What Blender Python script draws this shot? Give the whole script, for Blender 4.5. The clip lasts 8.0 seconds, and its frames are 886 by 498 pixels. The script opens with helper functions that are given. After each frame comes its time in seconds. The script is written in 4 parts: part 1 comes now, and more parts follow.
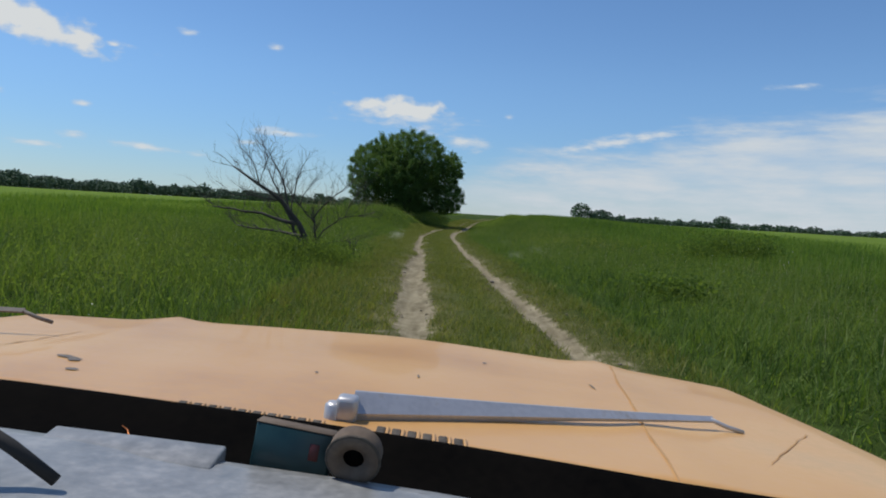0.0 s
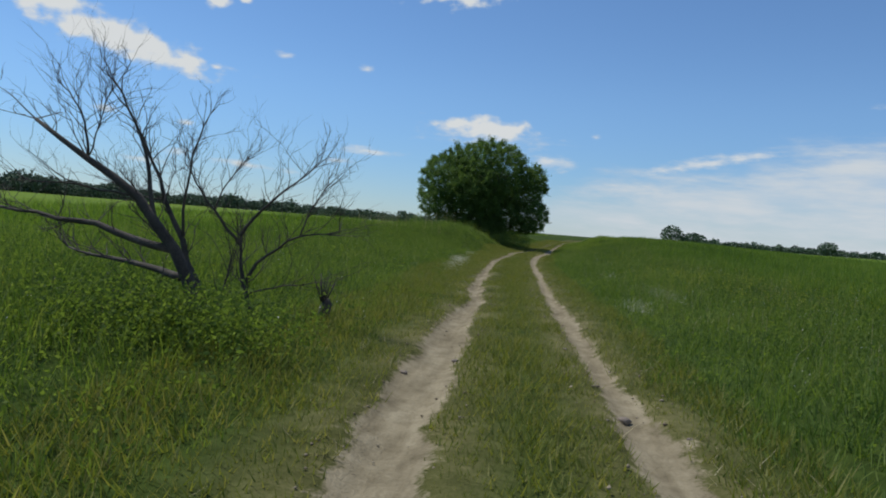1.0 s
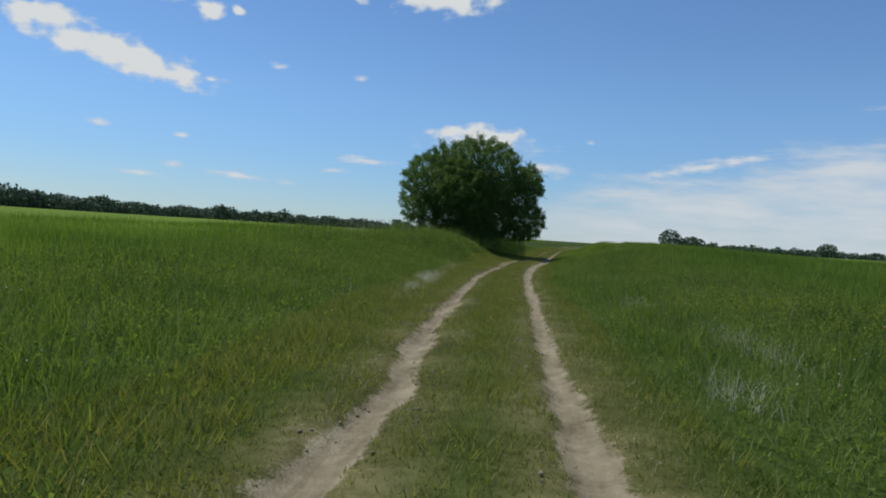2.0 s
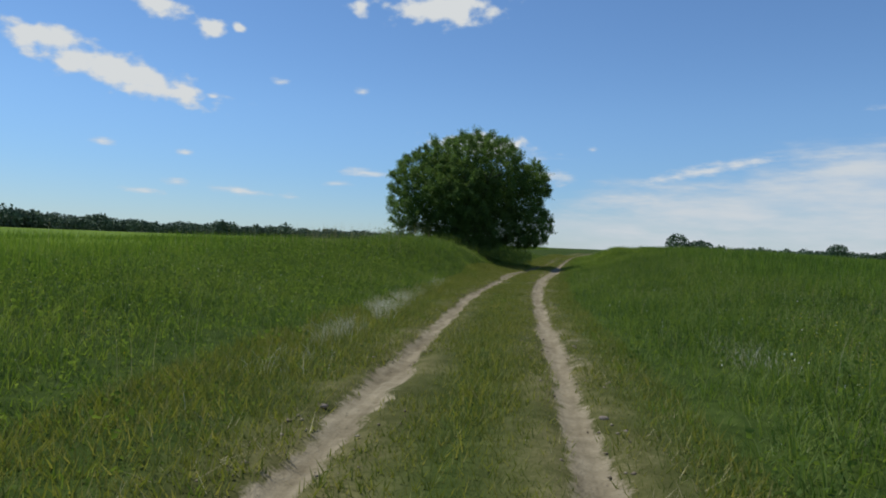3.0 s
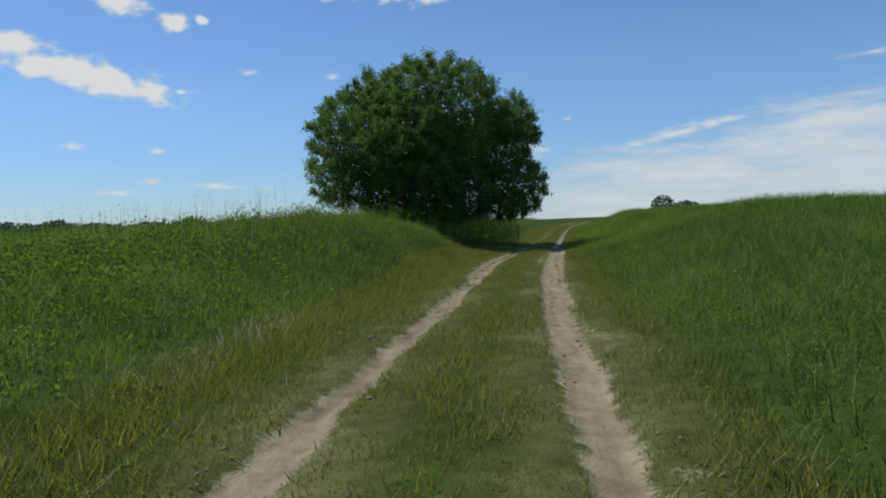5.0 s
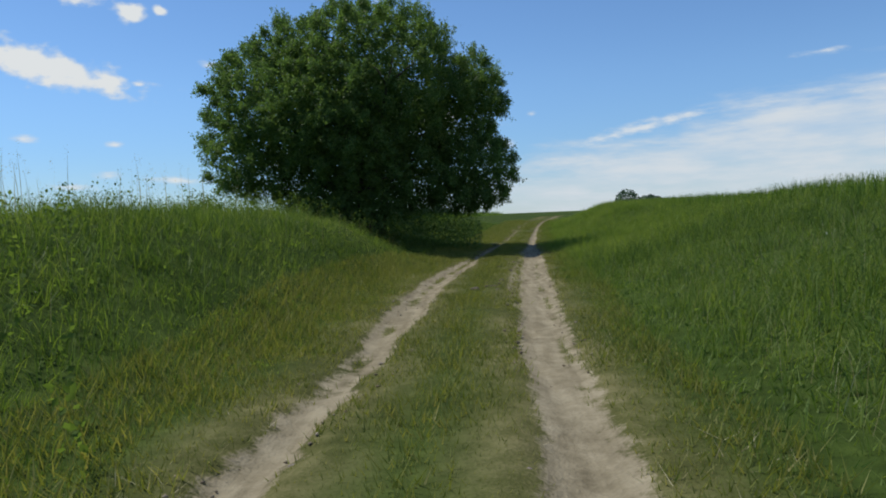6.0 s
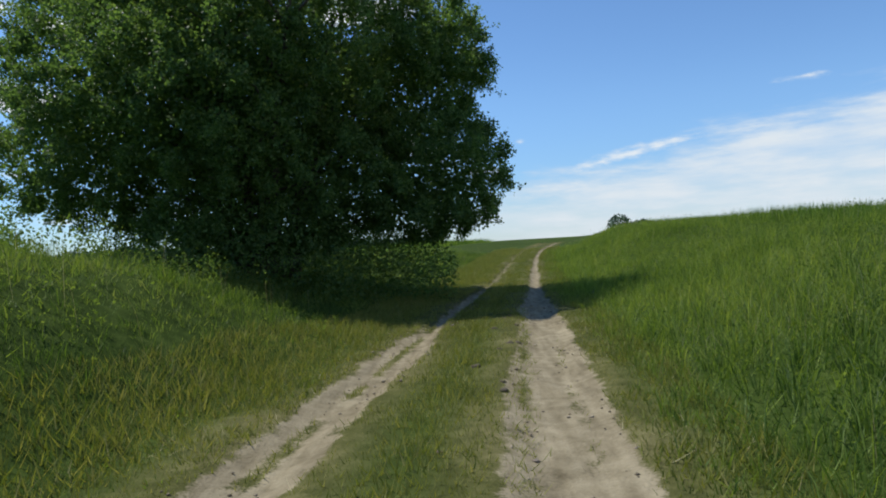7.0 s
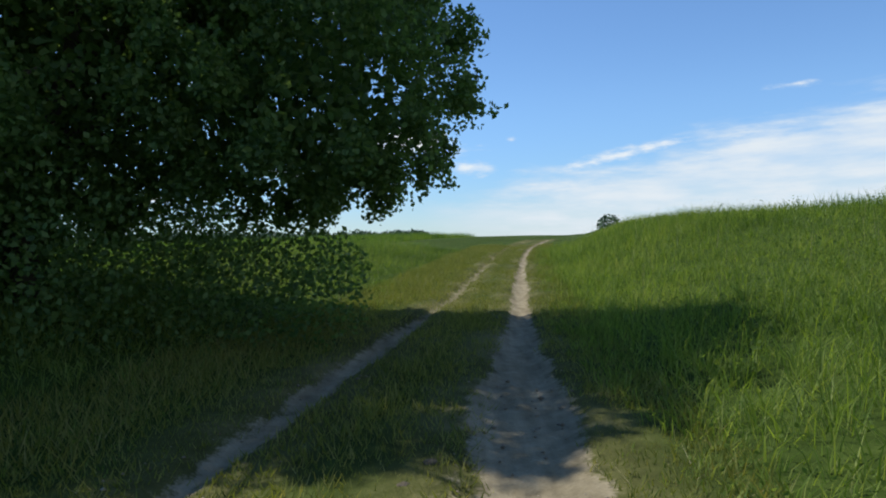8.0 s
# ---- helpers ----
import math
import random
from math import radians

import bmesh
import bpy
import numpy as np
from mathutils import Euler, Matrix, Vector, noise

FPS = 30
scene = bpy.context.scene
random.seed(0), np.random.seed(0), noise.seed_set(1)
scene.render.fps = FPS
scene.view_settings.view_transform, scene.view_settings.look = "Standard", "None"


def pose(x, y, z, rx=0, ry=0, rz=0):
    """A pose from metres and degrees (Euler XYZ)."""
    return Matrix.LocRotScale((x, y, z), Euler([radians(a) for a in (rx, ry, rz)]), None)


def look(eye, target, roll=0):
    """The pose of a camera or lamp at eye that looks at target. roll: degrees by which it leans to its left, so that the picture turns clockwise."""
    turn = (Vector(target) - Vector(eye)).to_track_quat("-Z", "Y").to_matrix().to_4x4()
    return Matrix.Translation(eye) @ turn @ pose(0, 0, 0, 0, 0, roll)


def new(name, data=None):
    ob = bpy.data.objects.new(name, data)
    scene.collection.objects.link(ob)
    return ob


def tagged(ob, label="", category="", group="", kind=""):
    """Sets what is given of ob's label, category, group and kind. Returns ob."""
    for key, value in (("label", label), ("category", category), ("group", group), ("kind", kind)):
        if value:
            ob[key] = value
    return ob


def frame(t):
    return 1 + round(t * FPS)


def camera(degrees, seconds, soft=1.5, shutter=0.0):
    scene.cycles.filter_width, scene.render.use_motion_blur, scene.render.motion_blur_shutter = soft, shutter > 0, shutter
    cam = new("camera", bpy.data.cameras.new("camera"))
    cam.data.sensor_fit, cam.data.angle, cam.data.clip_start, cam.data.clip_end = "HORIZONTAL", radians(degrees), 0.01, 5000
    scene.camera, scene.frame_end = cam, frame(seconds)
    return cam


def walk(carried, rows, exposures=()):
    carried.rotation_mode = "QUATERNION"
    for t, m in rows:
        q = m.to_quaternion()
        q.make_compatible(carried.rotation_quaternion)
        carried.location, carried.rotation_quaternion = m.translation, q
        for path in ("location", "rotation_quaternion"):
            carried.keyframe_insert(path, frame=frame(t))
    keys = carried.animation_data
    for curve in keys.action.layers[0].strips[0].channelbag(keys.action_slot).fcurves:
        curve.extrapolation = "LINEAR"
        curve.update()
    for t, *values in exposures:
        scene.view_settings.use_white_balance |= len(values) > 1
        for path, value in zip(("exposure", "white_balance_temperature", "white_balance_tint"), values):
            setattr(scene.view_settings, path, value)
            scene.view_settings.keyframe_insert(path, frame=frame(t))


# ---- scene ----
cam = camera(66.1, 8.0, soft=1.9)
PATH = [
    (0.0, pose(0.000, -0.000, 1.201, 86.95, -3.40, 0.28)),
    (0.5, pose(0.061, 4.482, 1.244, 86.93, -3.51, 4.22)),
    (1.0, pose(0.169, 7.959, 1.203, 88.06, -4.55, 7.27)),
    (1.2, pose(0.203, 9.286, 1.184, 88.29, -4.55, 7.28)),
    (2.5, pose(0.352, 17.487, 1.246, 89.15, -2.77, 7.02)),
    (3.0, pose(0.228, 20.989, 1.137, 89.60, -2.15, 7.36)),
    (3.5, pose(0.102, 24.614, 1.109, 89.78, -0.42, 6.42)),
    (4.0, pose(0.022, 28.406, 1.113, 90.00, 0.56, 6.13)),
    (4.5, pose(-0.013, 32.245, 1.097, 88.22, 1.73, 5.89)),
    (5.0, pose(-0.000, 35.923, 0.971, 87.88, 2.22, 5.90)),
    (5.2, pose(0.022, 37.431, 0.929, 87.33, 2.16, 4.44)),
    (6.5, pose(0.336, 48.621, 0.976, 87.34, 2.59, 2.57)),
    (7.0, pose(0.637, 53.798, 0.951, 89.66, 3.33, 2.18)),
    (7.5, pose(1.013, 58.201, 0.864, 89.42, 2.13, 1.61)),
    (8.0, pose(1.451, 62.196, 0.797, 89.22, 1.48, 1.18)),
]
walk(cam, PATH, [(0.0, -0.2), (5.2, -0.18), (6.5, 0.05), (8.0, 0.2)])

# ---- sky, clouds and sun ----
SUN = Vector((-0.53, 0.20, 1.0)).normalized()      # towards the sun
SKY_STRENGTH, SUN_STRENGTH = 0.118, 4.2

# (azimuth, elevation, half width, half height, tilt), degrees; azimuth 0 is along +y, positive to +x
CLOUDS = [
    (-33.4, 12.0, 6.2, 1.25, -12), (-38.0, 13.5, 3.2, 0.9, -8), (-30.5, 17.1, 1.7, 0.8, 0), (-26.7, 16.1, 1.15, 0.7, 0),
    (-24.6, 16.3, 0.5, 0.4, 0), (-8.0, 19.2, 4.2, 1.4, 0), (-15.0, 18.7, 0.9, 0.7, 0), (-35.5, 18.0, 2.2, 0.8, 0),
    (-4.2, 8.3, 3.9, 0.85, -2),
]
SMALL_CLOUDS = [
    (-4.0, 7.6, 5.0, 0.8, -2), (0.8, 6.0, 2.2, 0.6, -8), (-21.3, 12.5, 0.75, 0.3, 0), (-14.5, 12.2, 0.7, 0.3, 0), (-26.4, 10.9, 0.5, 0.25, 0),
    (-34.3, 6.8, 0.7, 0.35, 0), (-28.4, 6.4, 0.7, 0.25, 0), (-31.2, 3.2, 1.9, 0.3, -3), (-28.9, 4.1, 0.9, 0.35, 0), (-23.7, 3.65, 3.8, 0.32, -4),
    (-14.0, 5.7, 2.3, 0.35, 0), (-16.2, 4.7, 1.7, 0.25, -3), (4.7, 8.15, 0.5, 0.2, 0), (13.5, 6.5, 6.0, 0.6, 11), (26.4, 10.8, 1.6, 0.25, 2),
]


def build_world():
    w = bpy.data.worlds.new("sky")
    w.use_nodes = True
    scene.world = w
    nt = w.node_tree
    nt.nodes.clear()
    add, link = nt.nodes.new, nt.links.new

    def math_node(op, a, b=None, c=None):
        n = add("ShaderNodeMath")
        n.operation = op
        for k, v in enumerate((a, b, c)):
            if v is None:
                continue
            if isinstance(v, (int, float)):
                n.inputs[k].default_value = v
            else:
                link(v, n.inputs[k])
        return n.outputs[0]

    def ramp(v, a, b, lo=0.0, hi=1.0):
        n = add("ShaderNodeMapRange")
        n.interpolation_type = "SMOOTHSTEP"
        link(v, n.inputs[0])
        for k, q in zip((1, 2, 3, 4), (a, b, lo, hi)):
            n.inputs[k].default_value = q
        return n.outputs[0]

    coord = add("ShaderNodeTexCoord").outputs["Generated"]
    sep = add("ShaderNodeSeparateXYZ")
    link(coord, sep.inputs[0])
    az = math_node("MULTIPLY", math_node("ARCTAN2", sep.outputs[0], sep.outputs[1]), 57.2958)
    el = math_node("MULTIPLY", math_node("ARCSINE", sep.outputs[2]), 57.2958)
    comb = add("ShaderNodeCombineXYZ")
    link(az, comb.inputs[0])
    link(el, comb.inputs[1])
    plane = comb.outputs[0]

    def cloud_noise(scale, detail, rough, stretch=(1, 1, 1), tilt=0.0):
        m = add("ShaderNodeMapping")
        m.inputs["Scale"].default_value = stretch
        m.inputs["Rotation"].default_value = (0, 0, radians(tilt))
        link(plane, m.inputs[0])
        n = add("ShaderNodeTexNoise")
        n.inputs["Scale"].default_value = scale
        n.inputs["Detail"].default_value = detail
        n.inputs["Roughness"].default_value = rough
        link(m.outputs[0], n.inputs["Vector"])
        return n.outputs["Fac"]

    def field(rows):
        best = None
        for a, e, hw, hh, tilt in rows:
            m = add("ShaderNodeMapping")
            m.vector_type = "TEXTURE"
            m.inputs["Location"].default_value = (a, e, 0)
            m.inputs["Rotation"].default_value = (0, 0, radians(tilt))
            m.inputs["Scale"].default_value = (hw, hh, 1)
            link(plane, m.inputs[0])
            n = add("ShaderNodeVectorMath")
            n.operation = "LENGTH"
            link(m.outputs[0], n.inputs[0])
            best = n.outputs["Value"] if best is None else math_node("MINIMUM", best, n.outputs["Value"])
        return best

    puff = cloud_noise(0.55, 5, 0.5, (1, 1.6, 1))
    wisp = cloud_noise(0.8, 5, 0.6, (0.5, 1.6, 1), -4)
    big = math_node("ADD", field(CLOUDS), math_node("MULTIPLY", math_node("SUBTRACT", puff, 0.5), 2.6))
    big = ramp(big, 0.5, 1.3, 1.0, 0.0)
    small = math_node("ADD", field(SMALL_CLOUDS), math_node("MULTIPLY", math_node("SUBTRACT", wisp, 0.5), 3.4))
    small = math_node("MULTIPLY", ramp(small, -0.35, 1.3, 1.0, 0.0), 0.9)
    # the veil of high cloud that rises towards +x
    veil_edge = math_node("SUBTRACT", math_node("MULTIPLY_ADD", az, 0.185, 3.9), el)
    streak = cloud_noise(0.35, 6, 0.6, (0.35, 1.7, 1), -11)
    veil = ramp(math_node("ADD", veil_edge, math_node("MULTIPLY", math_node("SUBTRACT", streak, 0.5), 6.0)), -0.7, 2.2)
    veil = math_node("MULTIPLY", veil, ramp(az, -9.0, 8.0))
    veil = math_node("MULTIPLY", veil, ramp(streak, 0.25, 0.7, 0.5, 1.0))
    low = math_node("MULTIPLY", ramp(el, -1.0, 6.0, 0.22, 0.0), 1.0)
    mask = math_node("MAXIMUM", math_node("MAXIMUM", big, small), math_node("MAXIMUM", veil, low))

    sky = add("ShaderNodeTexSky")
    sky.sky_type = "NISHITA"
    sky.sun_disc = False
    sky.sun_elevation = math.asin(SUN.z)
    sky.sun_rotation = math.atan2(SUN.x, SUN.y)
    sky.air_density, sky.dust_density, sky.ozone_density = 1.0, 0.0, 5.0
    bg = add("ShaderNodeBackground")
    tint = add("ShaderNodeMix")
    tint.data_type, tint.blend_type = "RGBA", "MULTIPLY"
    tint.inputs[0].default_value = 1.0
    hue = add("ShaderNodeMix")
    hue.data_type = "RGBA"
    hue.inputs[6].default_value = (0.72, 0.92, 1.17, 1)
    hue.inputs[7].default_value = (0.85, 1.0, 1.13, 1)
    link(ramp(el, 0.0, 12.0), hue.inputs[0])
    link(hue.outputs[2], tint.inputs[7])
    link(sky.outputs[0], tint.inputs[6])
    link(tint.outputs[2], bg.inputs[0])
    link(math_node("MULTIPLY", ramp(el, -1.0, 12.0, 0.80, 1.0), SKY_STRENGTH), bg.inputs[1])
    white = add("ShaderNodeBackground")
    tone = add("ShaderNodeMix")
    tone.data_type = "RGBA"
    tone.inputs[6].default_value = (0.66, 0.79, 0.93, 1)
    tone.inputs[7].default_value = (0.94, 0.98, 1.0, 1)
    link(math_node("MAXIMUM", math_node("MULTIPLY", veil, 0.6), math_node("MAXIMUM", big, math_node("MULTIPLY", small, 1.25))), tone.inputs[0])
    link(tone.outputs[2], white.inputs[0])
    white.inputs[1].default_value = CLOUD_STRENGTH
    mix = add("ShaderNodeMixShader")
    link(mask, mix.inputs[0])
    link(bg.outputs[0], mix.inputs[1])
    link(white.outputs[0], mix.inputs[2])
    out = add("ShaderNodeOutputWorld")
    link(mix.outputs[0], out.inputs[0])


CLOUD_STRENGTH = 0.81
build_world()
sun_data = bpy.data.lights.new("sun", "SUN")
sun_data.energy, sun_data.angle, sun_data.color = SUN_STRENGTH, radians(0.53), (1.0, 0.95, 0.87)
sun = new("sun", sun_data)
sun.matrix_world = look(SUN * 300, (0, 0, 0))


# ---- materials ----
def material(name, stops, rough=0.8, scale=3.0, fine=40.0, bump=0.2, dist=0.01, metal=0.0, island=0.0, obj_random=0.0,
             through_light=0.0, spec=0.4, coat=0.0, coords="Object", detail_mix=0.45):
    """Noise at two scales picks a colour between the stops; fine noise gives the relief."""
    m = bpy.data.materials.new(name)
    m.use_nodes = True
    nt = m.node_tree
    add, link = nt.nodes.new, nt.links.new
    bsdf = nt.nodes["Principled BSDF"]
    tc = add("ShaderNodeTexCoord")
    pos = tc.outputs["Object"] if coords == "Object" else add("ShaderNodeNewGeometry").outputs["Position"]
    n1, n2 = add("ShaderNodeTexNoise"), add("ShaderNodeTexNoise")
    n1.inputs["Scale"].default_value, n1.inputs["Detail"].default_value = scale, 5
    n2.inputs["Scale"].default_value, n2.inputs["Detail"].default_value = fine, 4
    link(pos, n1.inputs["Vector"])
    link(pos, n2.inputs["Vector"])
    mixv = add("ShaderNodeMix")
    mixv.inputs[0].default_value = detail_mix
    link(n1.outputs["Fac"], mixv.inputs[2])
    link(n2.outputs["Fac"], mixv.inputs[3])
    value = mixv.outputs[0]
    if island or obj_random:
        src = add("ShaderNodeNewGeometry").outputs["Random Per Island"] if island else add("ShaderNodeObjectInfo").outputs["Random"]
        m2 = add("ShaderNodeMix")
        m2.inputs[0].default_value = island or obj_random
        link(value, m2.inputs[2])
        link(src, m2.inputs[3])
        value = m2.outputs[0]
    ramp = add("ShaderNodeValToRGB")
    els = ramp.color_ramp.elements
    while len(els) < len(stops):
        els.new(0.5)
    for e, (p, c) in zip(els, stops):
        e.position, e.color = p, (*c, 1)
    link(value, ramp.inputs[0])
    link(ramp.outputs[0], bsdf.inputs["Base Color"])
    rr = add("ShaderNodeMapRange")
    link(n2.outputs["Fac"], rr.inputs[0])
    rr.inputs[3].default_value, rr.inputs[4].default_value = max(rough - 0.1, 0.03), min(rough + 0.1, 1)
    link(rr.outputs[0], bsdf.inputs["Roughness"])
    bsdf.inputs["Metallic"].default_value = metal
    bsdf.inputs["Specular IOR Level"].default_value = spec
    bsdf.inputs["Coat Weight"].default_value = coat
    if bump:
        b = add("ShaderNodeBump")
        b.inputs["Strength"].default_value, b.inputs["Distance"].default_value = bump, dist
        link(n2.outputs["Fac"], b.inputs["Height"])
        link(b.outputs[0], bsdf.inputs["Normal"])
    if through_light:
        tr = add("ShaderNodeBsdfTranslucent")
        gain = add("ShaderNodeMix")
        gain.data_type, gain.blend_type = "RGBA", "MULTIPLY"
        gain.inputs[0].default_value = 1.0
        gain.inputs[7].default_value = (1.25, 1.2, 0.6, 1)
        link(ramp.outputs[0], gain.inputs[6])
        link(gain.outputs[2], tr.inputs[0])
        ms = add("ShaderNodeMixShader")
        ms.inputs[0].default_value = through_light
        link(bsdf.outputs[0], ms.inputs[1])
        link(tr.outputs[0], ms.inputs[2])
        link(ms.outputs[0], nt.nodes["Material Output"].inputs[0])
    return m


GRASS = material("meadow_grass", [(0.37, (0.042, 0.088, 0.018)), (0.46, (0.102, 0.178, 0.029)), (0.56, (0.172, 0.250, 0.049)), (0.76, (0.23, 0.27, 0.10))],
                 rough=0.6, scale=0.3, fine=1.6, bump=0, island=0.28, detail_mix=0.35, through_light=0.5, coords="World", spec=0.3)
# paler version of the meadow grass colour for the right bank
PALE_GRASS = material("pale_bank_grass", [(0.37, (0.075, 0.135, 0.022)), (0.46, (0.155, 0.245, 0.036)), (0.56, (0.235, 0.320, 0.056)), (0.72, (0.31, 0.34, 0.12))],
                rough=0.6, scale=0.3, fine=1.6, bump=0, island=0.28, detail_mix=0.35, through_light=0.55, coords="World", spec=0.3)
FIELD = material("field_grass", [(0.35, (0.055, 0.112, 0.018)), (0.46, (0.112, 0.200, 0.027)), (0.59, (0.176, 0.268, 0.042)), (0.78, (0.27, 0.30, 0.10))],
                 rough=0.6, scale=0.15, fine=0.9, bump=0, island=0.28, detail_mix=0.35, through_light=0.5, coords="World", spec=0.3)
SHORT = material("trodden_grass", [(0.25, (0.105, 0.142, 0.027)), (0.5, (0.188, 0.216, 0.044)), (0.7, (0.260, 0.258, 0.082)), (0.92, (0.36, 0.325, 0.17))],
                 rough=0.65, scale=0.6, fine=3.0, bump=0, island=0.5, through_light=0.45, coords="World", spec=0.3)
DRY = material("dry_grass", [(0.3, (0.25, 0.22, 0.11)), (0.6, (0.40, 0.36, 0.20)), (0.9, (0.52, 0.48, 0.32))], rough=0.7, scale=1.0, fine=6, bump=0, island=0.6, through_light=0.25, coords="World")
BLEACHED = material("bleached_straw", [(0.3, (0.42, 0.42, 0.34)), (0.6, (0.58, 0.57, 0.49)), (0.9, (0.72, 0.71, 0.63))], rough=0.7, scale=1.0, fine=6, bump=0, island=0.6, through_light=0.25, coords="World")
WEED = material("weed_leaf", [(0.25, (0.075, 0.128, 0.030)), (0.55, (0.115, 0.180, 0.042)), (0.85, (0.17, 0.23, 0.07))], rough=0.75, spec=0.12, scale=0.6, fine=5, bump=0, island=0.25, through_light=0.6, coords="World")
HERB = material("herb_leaf", [(0.25, (0.085, 0.140, 0.030)), (0.55, (0.140, 0.205, 0.046)), (0.85, (0.23, 0.29, 0.10))], rough=0.75, spec=0.12, scale=0.5, fine=5, bump=0, island=0.3, through_light=0.62, coords="World")
YELLOW = material("yellow_petal", [(0.3, (0.40, 0.40, 0.03)), (0.7, (0.62, 0.56, 0.05))], rough=0.6, bump=0, island=0.5, through_light=0.3)
WHITE = material("white_petal", [(0.3, (0.62, 0.64, 0.58)), (0.7, (0.8, 0.8, 0.76))], rough=0.6, bump=0, island=0.5, through_light=0.3)
LEAF = material("poplar_leaf", [(0.22, (0.050, 0.104, 0.036)), (0.5, (0.106, 0.192, 0.060)), (0.75, (0.160, 0.250, 0.082)), (0.95, (0.22, 0.29, 0.11))],
                rough=0.5, scale=0.7, fine=4, bump=0, island=0.45, through_light=0.58, coords="World", spec=0.3)
# aerial haze is put into this paler, bluish leaf colour
HAZY_LEAF = material("hazy_far_foliage", [(0.25, (0.048, 0.088, 0.056)), (0.55, (0.080, 0.130, 0.076)), (0.85, (0.118, 0.172, 0.092))], rough=0.8, scale=0.03, fine=0.3, bump=0, island=0.5, coords="World")
BARK = material("bark", [(0.3, (0.045, 0.038, 0.030)), (0.6, (0.095, 0.080, 0.062)), (0.85, (0.17, 0.15, 0.12))], rough=0.9, scale=6, fine=60, bump=0.8, dist=0.01)
DEADWOOD = material("grey_dead_wood", [(0.3, (0.026, 0.023, 0.019)), (0.52, (0.062, 0.055, 0.046)), (0.74, (0.13, 0.118, 0.10))], rough=0.9, scale=5, fine=70, bump=0.8, dist=0.006)
PAINT = material("faded_orange_paint", [(0.3, (0.46, 0.235, 0.074)), (0.46, (0.56, 0.308, 0.106)), (0.58, (0.59, 0.340, 0.126)), (0.75, (0.53, 0.35, 0.17))],
                 rough=0.42, scale=3.5, fine=90, bump=0.04, dist=0.002, spec=0.5, coat=0.15, detail_mix=0.25)
CHIPPED = material("chipped_grey_paint", [(0.3, (0.10, 0.09, 0.08)), (0.7, (0.20, 0.17, 0.14))], rough=0.8, scale=20, fine=90)
# darker paint tone for the shade side of the folds and a scratch
FOLD_SHADE_SCRATCH = material("fold_shade_and_scratch", [(0.3, (0.42, 0.235, 0.090)), (0.7, (0.49, 0.285, 0.115))], rough=0.6, scale=30, fine=120)
RUBBER = material("black_rubber", [(0.3, (0.012, 0.012, 0.012)), (0.8, (0.035, 0.033, 0.03))], rough=0.75, scale=10, fine=120, bump=0.2, dist=0.001)
# blacker than rubber, so that it also carries the shade of deep gaps
SEAL_AND_SHADE = material("black_seal_and_gap_shade", [(0.3, (0.002, 0.002, 0.002)), (0.8, (0.007, 0.006, 0.005))], rough=0.95, scale=10, fine=120, bump=0.2, dist=0.001, spec=0.02)
STEEL = material("worn_aluminium", [(0.3, (0.40, 0.40, 0.41)), (0.55, (0.50, 0.50, 0.51)), (0.75, (0.38, 0.34, 0.30))], rough=0.42, scale=22, fine=150, bump=0.1, dist=0.001, metal=0.55)
DASH = material("grey_dash_paint", [(0.32, (0.17, 0.175, 0.175)), (0.5, (0.23, 0.235, 0.235)), (0.66, (0.31, 0.31, 0.305))], rough=0.38, scale=30, fine=120, bump=0.25, dist=0.001)
TEAL = material("teal_card", [(0.3, (0.006, 0.026, 0.030)), (0.7, (0.013, 0.050, 0.052))], rough=0.35, scale=12, fine=80, bump=0.05, dist=0.001)
CARD = material("brown_card", [(0.3, (0.085, 0.060, 0.042)), (0.7, (0.17, 0.128, 0.092))], rough=0.85, scale=30, fine=160, bump=0.3, dist=0.001)
REDMARK = material("red_print", [(0.3, (0.06, 0.012, 0.012)), (0.7, (0.10, 0.02, 0.018))], rough=0.5, bump=0)
COPPER = material("copper_wire", [(0.3, (0.5, 0.16, 0.05)), (0.7, (0.7, 0.28, 0.10))], rough=0.35, metal=0.7, bump=0)
STONE = material("field_stone", [(0.3, (0.12, 0.10, 0.08)), (0.6, (0.24, 0.20, 0.16)), (0.9, (0.34, 0.30, 0.25))], rough=0.95, scale=9, fine=60, bump=0.8, dist=0.01)
GRIT = material("sandy_grit", [(0.3, (0.13, 0.105, 0.07)), (0.6, (0.22, 0.185, 0.13)), (0.9, (0.33, 0.29, 0.21))], rough=1.0, scale=9, fine=60, bump=0.5, dist=0.005, island=0.6)
CLOD = material("earth_clod", [(0.3, (0.055, 0.046, 0.030)), (0.6, (0.11, 0.092, 0.062)), (0.9, (0.20, 0.172, 0.12))], rough=1.0, scale=9, fine=60, bump=0.8, dist=0.01)


